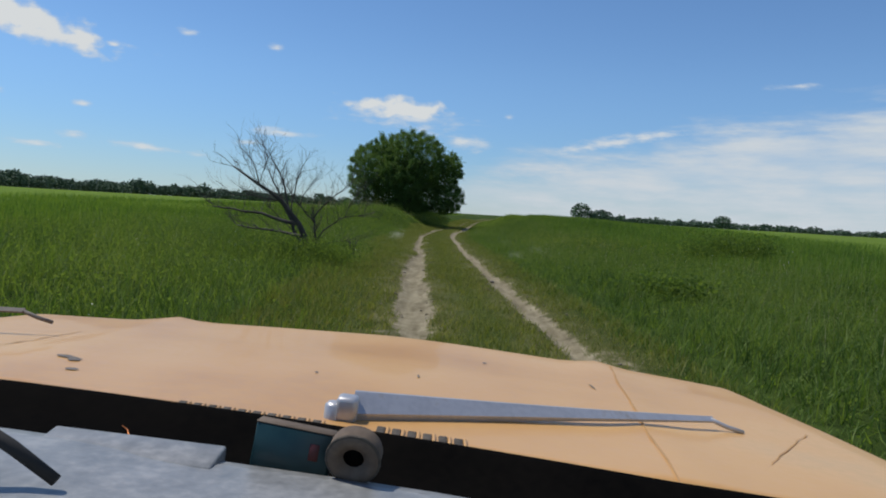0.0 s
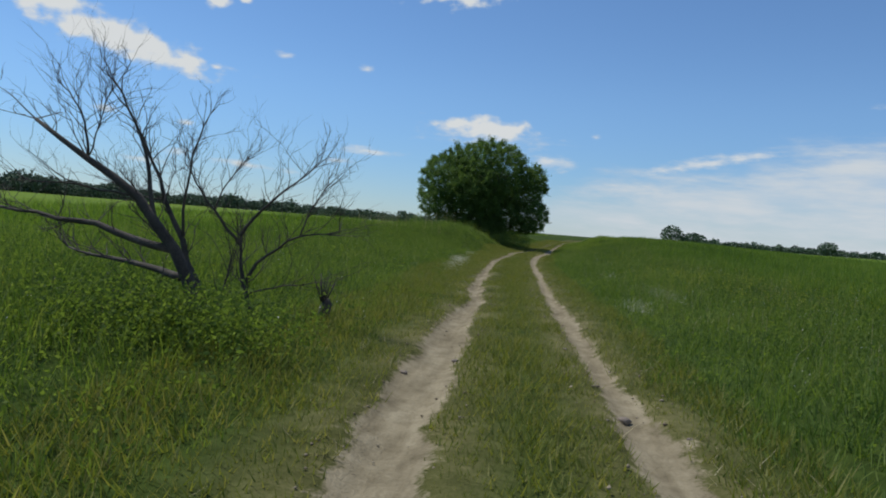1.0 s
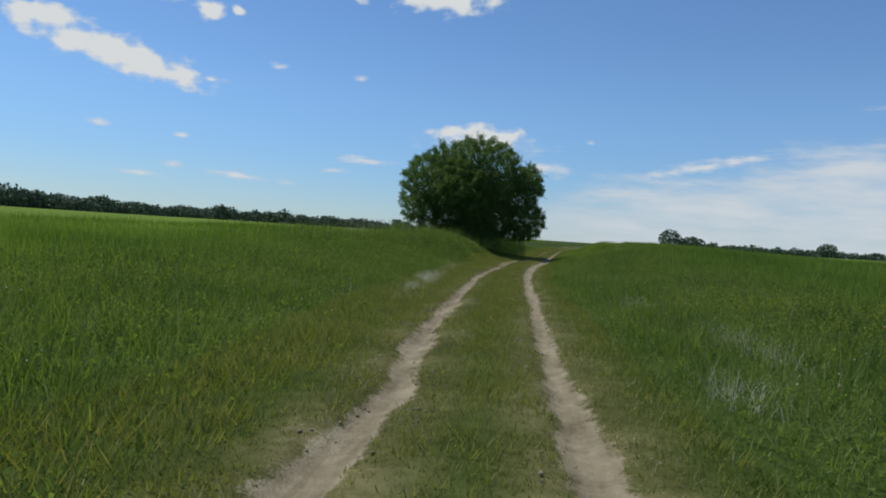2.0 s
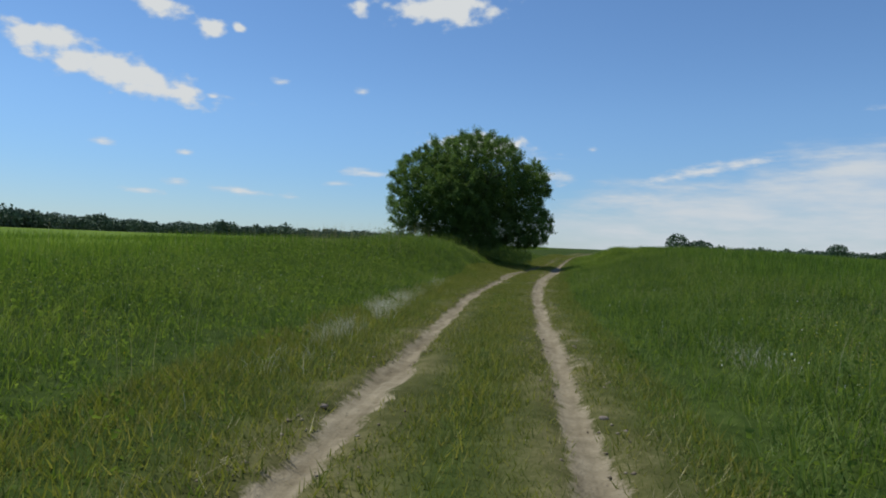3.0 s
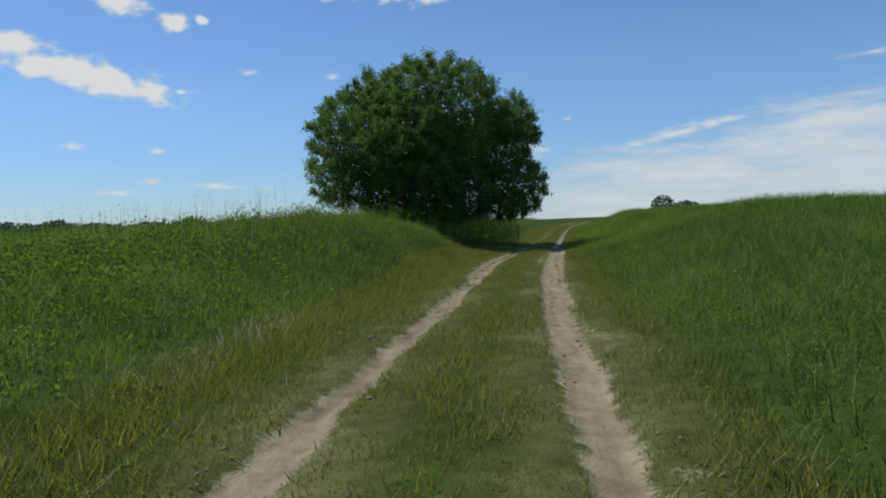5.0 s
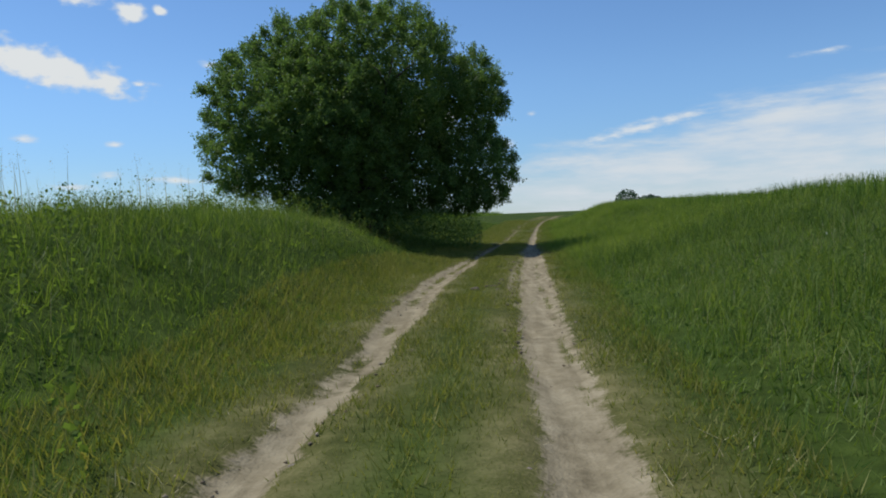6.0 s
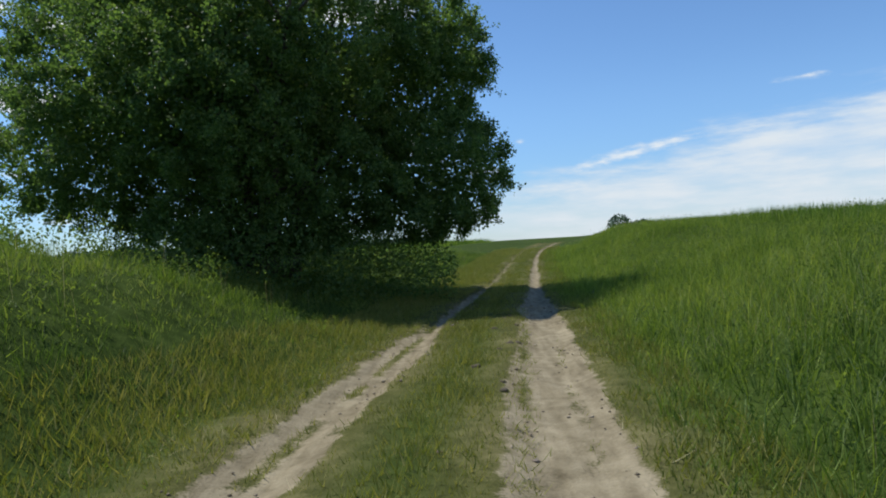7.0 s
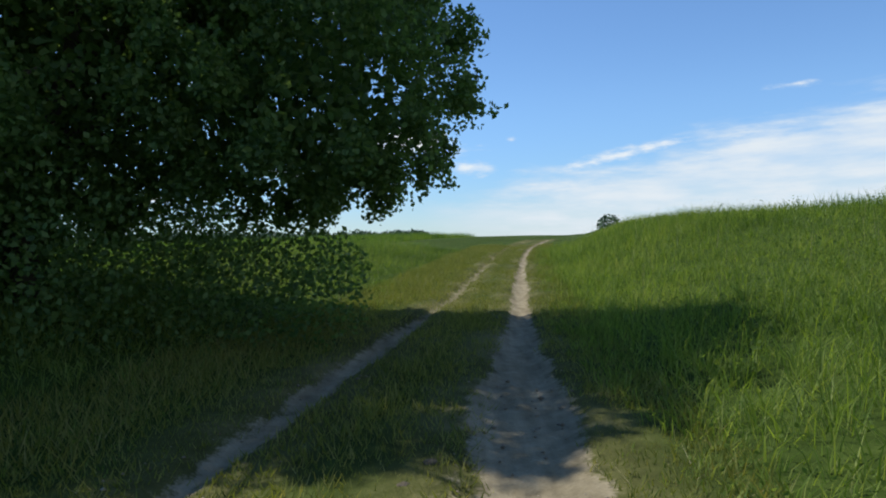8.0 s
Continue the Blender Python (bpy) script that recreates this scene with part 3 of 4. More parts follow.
    # seed stalks that stand above the rest
    x, y, d = scatter(5000, -14, 14, 4, 96)
    _, _, gap = wheel_marks(x, y)
    keep = (gap > 1.6) & (lattice_noise(x, y, 3.0) > 0.45)
    x, y = x[keep], y[keep]
    n = len(x)
    blades("seed_stalks", x, y, rng.uniform(0.4, 0.7, n), rng.uniform(0.003, 0.005, n), rng.uniform(0.05, 0.35, n), DRY, "thin pale seed stalks above the meadow grass")

    # feathery weed stalks that break the skyline of the rise
    n = 460
    x, y = np.minimum(rng.normal(-8.8, 2.8, n), -5.2 - 2 * rng.random(n)), rng.normal(54, 5, n)
    keep = lattice_noise(x, y, 1.3) > 0.38
    x, y = x[keep], y[keep]
    n = len(x)
    h = rng.uniform(0.65, 1.15, n)
    blades("tall_stalks", x, y, h, rng.uniform(0.008, 0.014, n), rng.uniform(0.02, 0.1, n), DRY, "tall thin weed stalks on the rise")
    up = rng.uniform(0.78, 1.04, (n, 10))
    z = surface(x, y)[:, None] + up * h[:, None]
    p = np.stack([x[:, None] + rng.normal(0, 0.022, up.shape), y[:, None] + rng.normal(0, 0.022, up.shape), z], -1).reshape(-1, 3)
    v, f = leaf_cards(p, rng.uniform(0.010, 0.024, len(p)), 1.2)
    tagged(new("stalk_plumes", mesh_from("stalk_plumes", v, f, DRY)), "pale feathery seed plumes above the rise", "grass", kind="stuff")

    # bleached grass in a line along the left verge
    y = np.concatenate([rng.normal(33.4, 2.6, 4000), rng.uniform(25, 44, 1600)])
    x = rut_left(y) - 1.22 - 0.035 * (y - 33) + rng.normal(0, 0.15, len(y))
    keep = (lattice_noise(x, y, 0.8) > 0.34) & (lattice_noise(x, y, 0.3) > 0.35)
    x, y = x[keep], y[keep]
    n = len(x)
    blades("bleached_grass", x, y, rng.uniform(0.08, 0.30, n), rng.uniform(0.002, 0.005, n), rng.uniform(0.1, 1.3, n), BLEACHED, "bleached dry grass along the verge")
    for cx, cy, count, sy in ((3.15, 23.2, 600, 0.9), (2.15, 20.2, 200, 0.4), (2.6, 29.0, 240, 0.7)):
        x, y = rng.normal(cx, 0.13, count), rng.normal(cy, sy, count)
        blades("bleached_grass", x, y, rng.uniform(0.10, 0.30, count), rng.uniform(0.002, 0.004, count), rng.uniform(0.1, 1.3, count), BLEACHED, "tuft of bleached dry grass on the roadside bank")
    # dry trampled stems beside the ruts
    x, y, d = scatter(26000, -2.4, 2.0, 4, 66)
    gap = wheel_marks(x, y)[2]
    keep = (gap > 0.02) & (gap < 0.75) & (np.abs(d) > 0.55) & (lattice_noise(x, y, 0.6) > 0.45)
    x, y = x[keep], y[keep]
    n = len(x)
    blades("trampled_straw", x, y, rng.uniform(0.03, 0.11, n), rng.uniform(0.004, 0.007, n), rng.uniform(0.8, 2.2, n), DRY, "flattened dry straw along the wheel ruts", segments=1)


build_grass()


def build_weeds():
    def weed_patch(name, cx, cy, sx, sy, count, h, mat, label, size=0.045, leaves=20, category="weeds"):
        x, y = rng.normal(cx, sx, count), rng.normal(cy, sy, count)
        keep = wheel_marks(x, y)[2] > 0.6
        x, y = x[keep], y[keep]
        z = surface(x, y)
        hh = h * rng.uniform(0.6, 1.25, len(x))
        t = rng.uniform(0.25, 1.0, (len(x), leaves))
        p = np.stack([x[:, None] + rng.normal(0, 0.06, t.shape) * (0.4 + t), y[:, None] + rng.normal(0, 0.06, t.shape) * (0.4 + t), z[:, None] + t * hh[:, None]], -1).reshape(-1, 3)
        v, f = leaf_cards(p, size * rng.uniform(0.6, 1.4, len(p)))
        tagged(new(name, mesh_from(name, v, f, mat)), label, category, kind="stuff")

    # low leafy herbs through the whole meadow
    for sign, word in ((-1, "low mixed leafy herbs among the meadow grass"), (1, "low mixed leafy herbs on the roadside bank")):
        x, y, d = scatter(15000, 1.4, 9.5, 3, 90)
        x = x if sign > 0 else x - 2 * d
        gap = wheel_marks(x, y)[2]
        keep = (gap > 0.5) & (lattice_noise(x, y, 1.6) + 0.5 * lattice_noise(x, y, 0.4) > 0.72)
        x, y, gap = x[keep], y[keep], gap[keep]
        t = rng.uniform(0.35, 1.0, (len(x), 6))
        p = np.stack([x[:, None] + rng.normal(0, 0.07, t.shape), y[:, None] + rng.normal(0, 0.07, t.shape), surface(x, y)[:, None] + t * meadow_height(x, y, gap)[:, None] * 0.95], -1).reshape(-1, 3)
        v, f = leaf_cards(p, rng.uniform(0.014, 0.036, len(p)))
        tagged(new("meadow_herbs", mesh_from("meadow_herbs", v, f, HERB)), word, "weeds", kind="stuff")
    weed_patch("broadleaf_weeds", -7.6, 46.5, 2.0, 3.6, 700, 0.55, WEED, "dark broad-leaved weeds in the meadow", 0.055)
    weed_patch("broadleaf_weeds", 8.6, 20.5, 0.7, 0.7, 420, 0.8, WEED, "dark bushy weeds in the meadow", 0.055)
    weed_patch("broadleaf_weeds", 3.6, 10.6, 0.3, 0.4, 60, 0.38, WEED, "pale green weeds beside the track", 0.06)
    weed_patch("broadleaf_weeds", -7.5, 62.0, 2.2, 3.0, 700, 0.6, WEED, "tall weeds on the grassy mound", 0.04)
    weed_patch("broadleaf_weeds", 7.5, 62.0, 2.5, 9.0, 420, 0.38, WEED, "leafy weeds on the roadside bank", 0.035)
    weed_patch("meadow_herbs", -5.0, 11.0, 2.6, 5.0, 1100, 0.44, HERB, "low mixed leafy herbs among the meadow grass", 0.026, 16)
    weed_patch("meadow_herbs", 5.2, 15.0, 2.2, 6.0, 900, 0.42, HERB, "low mixed leafy herbs on the roadside bank", 0.026, 16)
    weed_patch("broadleaf_weeds", -6.0, 25.0, 2.5, 9.0, 800, 0.5, WEED, "leafy weeds in the meadow", 0.035)
    weed_patch("broadleaf_weeds", 6.0, 32.0, 2.4, 10.0, 800, 0.5, WEED, "leafy weeds in the meadow", 0.035)
    weed_patch("broadleaf_weeds", -2.65, 13.1, 0.55, 0.30, 420, 0.5, WEED, "rank weeds round the foot of the dead tree", 0.03)
    weed_patch("yellow_flowers", 4.4, 25.0, 0.9, 2.2, 130, 0.55, YELLOW, "small yellow wildflowers in the tall grass", 0.013, 26, "flowers")
    weed_patch("yellow_flowers", 6.6, 23.0, 1.5, 3.0, 140, 0.48, YELLOW, "small yellow wildflowers in the tall grass", 0.013, 16, "flowers")
    weed_patch("yellow_flowers", 4.6, 40.0, 0.8, 3.0, 60, 0.55, YELLOW, "scattered yellow wildflowers in the grass", 0.012, 14, "flowers")
    weed_patch("yellow_flowers", -5.0, 26.0, 1.6, 5.0, 40, 0.55, YELLOW, "scattered yellow wildflowers in the grass", 0.012, 12, "flowers")
    weed_patch("white_flowers", -5.5, 17.0, 2.8, 8.0, 120, 0.5, WHITE, "scattered small white wildflowers in the meadow", 0.015, 3, "flowers")
    weed_patch("white_flowers", -6.5, 37.0, 2.6, 7.0, 260, 0.5, WHITE, "scattered small white wildflowers in the meadow", 0.013, 4, "flowers")
    weed_patch("broadleaf_weeds", -5.6, 38.0, 1.6, 5.0, 600, 0.46, WEED, "grey-green leafy weeds in the meadow", 0.04, 18)
    weed_patch("white_flowers", 4.8, 22.0, 1.5, 7.0, 150, 0.5, WHITE, "tiny pale seed heads and flowers on the bank", 0.011, 4, "flowers")
    weed_patch("white_flowers", 5.5, 32.0, 2.4, 12.0, 80, 0.5, WHITE, "scattered small white wildflowers in the meadow", 0.02, 3, "flowers")


build_weeds()


# ---- the roadside tree ----
TREE = Vector((-4.1, 70.1, 0.0))

# masses of the crown: centre and half sizes in metres from the foot of the tree
CROWN_MASSES = [
    (0.2, 0.0, 5.5, 3.6, 3.1, 3.12), (-3.35, 0.0, 5.1, 2.45, 2.4, 2.4), (-2.3, -0.4, 6.8, 1.6, 1.6, 1.3), (3.5, 0.8, 4.75, 1.75, 1.8, 1.9),
    (4.2, 0.1, 2.35, 1.4, 1.7, 1.15), (3.7, -0.3, 1.75, 1.3, 1.5, 0.8), (-3.95, -1.0, 3.2, 1.75, 1.6, 1.35), (-0.6, -2.0, 4.5, 2.6, 1.6, 2.3),
    (0.4, 1.7, 4.2, 2.8, 1.6, 2.6), (0.0, -0.2, 2.3, 3.6, 2.4, 1.4), (4.25, 0.7, 5.55, 1.15, 1.4, 1.15),
]


def crown_clumps(gap):
    """Centres and outward directions of the leafy clumps that cover the crown, about gap metres apart."""
    masses = np.array(CROWN_MASSES)
    n = 9000
    area = masses[:, 3] * masses[:, 5]
    pick = rng.choice(len(masses), n, p=area / area.sum())
    d = rng.normal(size=(n, 3))
    d /= np.linalg.norm(d, axis=1)[:, None]
    p = masses[pick, :3] + d * masses[pick, 3:] * rng.uniform(0.86, 1.06, n)[:, None]
    buried = np.zeros(n, bool)
    for k in range(len(masses)):
        buried |= (pick != k) & (np.linalg.norm((p - masses[k, :3]) / masses[k, 3:], axis=1) < 0.88)
    p, d = p[~buried], d[~buried]
    kept = []
    for k in range(len(p)):
        if not kept or np.min(np.linalg.norm(p[kept] - p[k], axis=1)) > gap:
            kept.append(k)
    return p[kept], d[kept]


def build_tree():
    base_z = float(land(TREE.x, TREE.y))
    tree = new("roadside_tree")
    tree.location = (TREE.x, TREE.y, base_z)
    tagged(tree, "broad dense dark green many-stemmed poplar tree beside the track", "tree")
    # stems
    r = random.Random(4)
    tips = []
    for k in range(7):
        a = 2 * math.pi * k / 7 + r.uniform(-0.3, 0.3)
        spread = r.uniform(1.2, 3.4)
        bm = bmesh.new()
        p = [Vector((math.cos(a) * 0.5, math.sin(a) * 0.4, -0.1))]
        for j in range(1, 8):
            u = j / 7
            p.append(Vector((math.cos(a) * (0.5 + spread * u ** 1.2) + r.uniform(-0.15, 0.15), math.sin(a) * (0.4 + spread * 0.9 * u ** 1.2) + r.uniform(-0.15, 0.15), 6.2 * u - 0.05)))
        tube(bm, p, [0.17 * (1 - 0.85 * j / 7) for j in range(8)], 8)
        stem = part("trunk", bm, BARK, tree)
        for j in range(2, 7):
            for q in range(2):
                bm = bmesh.new()
                b = a + r.uniform(-1.5, 1.5)
                length = r.uniform(1.0, 2.0)
                pts = [p[j] + Vector((math.cos(b) * length * s, math.sin(b) * length * s, length * (0.55 * s - 0.25 * s * s) + r.uniform(-0.05, 0.05))) for s in (0, 0.25, 0.5, 0.75, 1.0)]
                tube(bm, pts, [0.06, 0.045, 0.033, 0.02, 0.008], 5)
                part("limb", bm, BARK, stem)
    # clumps of leafy shoots, each shoot a line of leaves
    centre, out = crown_clumps(0.55)
    clumps, shoots, per = len(centre), 14, 38
    size = rng.uniform(0.36, 0.80, clumps) * np.where(out[:, 2] < -0.3, 0.8, 1.0)
    aim = out[:, None, :] * 0.5 + np.array([0, 0, 0.58]) + rng.normal(size=(clumps, shoots, 3)) * 0.45
    aim[out[:, 2] < -0.3, :, 2] -= 0.6
    aim /= np.linalg.norm(aim, axis=2)[..., None]
    reach = size[:, None] * rng.uniform(0.55, 1.15, (clumps, shoots))
    t = rng.random((clumps, shoots, per)) ** 0.7
    fan = rng.normal(size=(clumps, shoots, per, 3)) * (0.10 * (1.15 - 0.7 * t))[..., None]
    pos = (centre[:, None, None, :] + aim[:, :, None, :] * (t * reach[..., None])[..., None] + fan).reshape(-1, 3)
    pos = pos[pos[:, 2] > 0.35]
    masses = np.array(CROWN_MASSES)
    area = masses[:, 3] * masses[:, 5]
    n = 84000
    inner_of = rng.choice(len(masses), n, p=area / area.sum())
    q = rng.normal(size=(n, 3))
    q /= np.linalg.norm(q, axis=1)[:, None]
    inner = masses[inner_of, :3] + q * masses[inner_of, 3:] * (0.94 * rng.random((n, 1)) ** 0.36)
    inner = inner[inner[:, 2] > 0.9]
    sizes = np.concatenate([rng.uniform(0.052, 0.088, len(pos)), rng.uniform(0.095, 0.14, len(inner))])
    v, f = leaf_cards(np.concatenate([pos, inner]), sizes)
    crown = new("crown", mesh_from("crown", v, f, LEAF))
    crown.parent = tree
    # low suckers and brush round the foot
    n = 36000
    a = rng.uniform(0, 2 * np.pi, n)
    rr = 3.8 * np.sqrt(rng.random(n)) * (0.75 + 0.5 * lattice_noise(a * 1.2, 0 * a, 0.5))
    pos = np.stack([np.cos(a) * rr * 1.05 - 0.2, np.sin(a) * rr * 0.75, rng.random(n) * 2.5], -1)
    pos[:, 2] *= (1 - 0.6 * np.minimum(rr / 4.2, 1) ** 2) * (0.5 + lattice_noise(pos[:, 0], pos[:, 1], 0.7))
    pos[:, 2] += land(pos[:, 0] + TREE.x, pos[:, 1] + TREE.y) - base_z
    v, f = leaf_cards(pos, rng.uniform(0.05, 0.09, n))
    under = new("undergrowth", mesh_from("undergrowth", v, f, LEAF))
    under.parent = tree
    # the small shrub at the outer edge
    sz = float(land(-9.9, 68.5))
    shrub = tagged(new("shrub"), "small round green shrub at the edge of the tree", "shrub")
    shrub.location = (-9.9, 68.5, sz)
    q = rng.normal(size=(2600, 3)) * np.array([0.36, 0.36, 0.32]) + np.array([0, 0, 0.95])
    q[:, 2] = np.abs(q[:, 2])
    v, f = leaf_cards(q, rng.uniform(0.07, 0.12, len(q)))
    leaves = new("leaves", mesh_from("leaves", v, f, LEAF))
    leaves.parent = shrub
    bm = bmesh.new()
    for k in range(5):
        a = k * 1.3
        tube(bm, [(0.03 * math.cos(a), 0.03 * math.sin(a), -0.1), (0.2 * math.cos(a), 0.2 * math.sin(a), 0.6), (0.4 * math.cos(a), 0.4 * math.sin(a), 1.2)], [0.025, 0.018, 0.006], 5)
    part("stems", bm, BARK, shrub)


build_tree()


# ---- the dead tree ----
def build_dead_tree():
    bx, by = -2.70, 13.9
    dead = tagged(new("dead_tree"), "bare grey dead tree spreading out of the tall grass", "dead tree")
    dead.location = (bx, by, float(land(bx, by)) - 0.02)
    r = random.Random(11)
    # limbs: parent, place along it, angle from upright (degrees, to +x), length, bend, thickness, lean in depth
    left_stem = [
        (None, 0.0, -14, 2.55, -52, 0.082, -0.10), (0, 0.29, -74, 1.75, -12, 0.048, -0.05), (0, 0.27, -88, 1.55, 0, 0.042, 0.30), (0, 0.14, -62, 0.75, -70, 0.026, -0.30),
        (0, 0.42, -12, 1.45, -26, 0.026, 0.12), (0, 0.76, -8, 0.75, -40, 0.014, 0.10), (0, 0.56, -82, 0.95, -8, 0.012, -0.2), (0, 0.78, 24, 0.55, -10, 0.008, -0.1),
    ]
    right_stem = [
        (None, 0.0, -22, 2.05, -6, 0.050, 0.05), (0, 0.48, -4, 1.30, 26, 0.018, -0.12), (0, 0.62, -84, 0.60, 20, 0.010, 0.1), (0, 0.34, -52, 0.75, 6, 0.012, -0.2),
        (None, 0.0, -30, 0.95, 28, 0.042, 0.10), (4, 1.0, 28, 1.10, 26, 0.020, 0.05), (4, 0.92, -48, 1.10, 14, 0.020, 0.02), (6, 0.40, 12, 0.65, 22, 0.010, 0.15),
        (4, 0.45, 30, 1.30, 52, 0.022, -0.08), (8, 0.62, 12, 0.60, 30, 0.010, 0.1), (4, 0.35, 72, 0.90, 10, 0.010, 0.1), (None, 0.0, 22, 0.75, -14, 0.018, -0.05),
    ]

    def twigs(bm, a, d, length, radius, depth):
        p = [a]
        for _ in range(4):
            d = (d + Vector((r.uniform(-0.4, 0.4), r.uniform(-0.3, 0.3), r.uniform(-0.2, 0.3)))).normalized()
            p.append(p[-1] + d * length / 4)
        tube(bm, p, [radius * (1 - 0.18 * k) for k in range(5)], 4, closed=False)
        if depth:
            for k in (1, 2, 3, 4):
                if r.random() < 0.6:
                    e = (d + Vector((r.uniform(-1, 1), r.uniform(-0.8, 0.8), r.uniform(-0.35, 0.7)))).normalized()
                    twigs(bm, p[k], e, length * r.uniform(0.4, 0.7), radius * 0.55, depth - 1)

    def grow(stem, feet):
        """Each limb curves from its place on its parent and carries thin twigs."""
        made = []
        for parent, place, angle, length, bend, rad, lean in stem:
            n = 9
            p = [Vector(feet.pop(0))] if parent is None else [made[parent][min(int(round(place * n)), n)].copy()]
            for k in range(n):
                a = radians(angle + bend * k / (n - 1) + r.uniform(-9, 9))
                p.append(p[-1] + Vector((math.sin(a), lean + r.uniform(-0.08, 0.08), math.cos(a))) * length / n)
            made.append(p)
            bm = bmesh.new()
            tube(bm, p, [rad * 0.85 * (1 - 0.8 * k / n) + 0.002 for k in range(n + 1)], 8)
            limb = part("limb", bm, DEADWOOD, dead)
            for k in range(3, n + 1):
                for _ in range(2 if k < n else 3):
                    d = (p[k] - p[k - 1]).normalized()
                    e = (d * 0.8 + Vector((r.uniform(-0.8, 0.8), r.uniform(-0.6, 0.6), r.uniform(-0.2, 0.65)))).normalized()
                    bm = bmesh.new()
                    twigs(bm, p[k], e, r.uniform(0.22, 0.58), min(max(rad * 0.24, 0.0035), 0.007), 2)
                    part("branch", bm, DEADWOOD, limb)

    grow(left_stem, [(0.02, -0.15, -0.02)])
    grow(right_stem, [(-0.22, 0.45, 0.0), (0.06, 0.95, 0.0), (-0.22, 0.50, 0.0)])
    # the broken stub beside it
    stub = tagged(new("tree_stump"), "dark broken stump with short dead shoots in the grass", "stump")
    stub.scale = (0.8, 0.8, 0.72)
    stub.location = (-2.1, 15.5, float(land(-2.1, 15.5)))
    bm = bmesh.new()
    tube(bm, [(0, 0, -0.1), (0.02, 0, 0.15), (0.05, 0.01, 0.28), (0.04, 0.0, 0.36)], [0.10, 0.09, 0.075, 0.03], 9)
    part("stump_wood", bm, DEADWOOD, stub)
    for k in range(9):
        bm = bmesh.new()
        a = k * 0.7 + r.uniform(-0.2, 0.2)
        s = r.uniform(0.08, 0.25)
        tube(bm, [(0.03 * math.cos(a), 0.03 * math.sin(a), 0.3), (s * 0.6 * math.cos(a), s * 0.6 * math.sin(a), 0.5), (s * math.cos(a), s * math.sin(a), r.uniform(0.6, 0.75))], [0.014, 0.01, 0.004], 5)
        part("shoot", bm, DEADWOOD, stub)


build_dead_tree()


# ---- far woods ----
def far_tree_points(n, cx, cy, width, height, base):
    """Leaf clumps of one distant tree."""
    q = rng.normal(size=(n, 3))
    q /= np.linalg.norm(q, axis=1)[:, None]
    q *= (0.55 + 0.5 * rng.random(n))[:, None]
    return np.stack([cx + q[:, 0] * width / 2, cy + q[:, 1] * width / 2, base + np.maximum(height * 0.52 + q[:, 2] * height * 0.52, 0.1)], -1)


def build_far_woods():
    def belt(name, az0, az1, dist0, dist1, hlo, hhi, count, leaves, label):
        pts, sizes = [], []
        for k in range(count):
            u = (k + rng.uniform(-0.6, 0.6)) / count
            a = radians(az0 + (az1 - az0) * u)
            dist = dist0 + (dist1 - dist0) * u + rng.uniform(-14, 14)
            x, y = math.sin(a) * dist, 25 + math.cos(a) * dist
            h = (hlo + (hhi - hlo) * u) * rng.uniform(0.7, 1.1) * (0.65 + 0.6 * float(lattice_noise(u * count, 3.0 + az0, 4.0)))
            p = far_tree_points(leaves, x, y, h * rng.uniform(0.8, 1.4), h, float(land(x, y)) - 0.5)
            pts.append(p)
            sizes.append(np.full(len(p), h * 2.3 / math.sqrt(leaves)) * rng.uniform(0.6, 1.3, len(p)))
        v, f = leaf_cards(np.concatenate(pts), np.concatenate(sizes))
        tagged(new(name, mesh_from(name, v, f, HAZY_LEAF)), label, "woods", kind="stuff")

    belt("far_woods", -48, -27, 330, 440, 10.8, 7.0, 150, 230, "dark green belt of woods along the far field edge")
    belt("far_woods", -28, -2, 470, 600, 9.0, 8.0, 220, 140, "thin dark belt of trees on the far horizon")
    belt("far_woods", 12.5, 42, 600, 760, 7.2, 6.0, 280, 80, "thin dark belt of trees on the far horizon")
    for ax, dist, w, h in ((11.75, 470, 15, 12.0), (13.4, 475, 17, 8.2), (22.9, 600, 15, 11.0)):
        a = radians(ax)
        x, y = math.sin(a) * dist, 25 + math.cos(a) * dist
        t = tagged(new("distant_tree"), "rounded dark green tree on the horizon", "tree", "trees on the horizon")
        t.location = (x, y, float(land(x, y)) - 0.3)
        v, f = leaf_cards(far_tree_points(900, 0, 0, w, h, 0.0), rng.uniform(0.9, 1.9, 900))
        crown = new("crown", mesh_from("crown", v, f, HAZY_LEAF))
        crown.parent = t
        bm = bmesh.new()
        tube(bm, [(0, 0, -0.3), (0.1, 0, h * 0.3), (0, 0, h * 0.6)], [0.4, 0.3, 0.15], 6)
        part("trunk", bm, BARK, t)


build_far_woods()


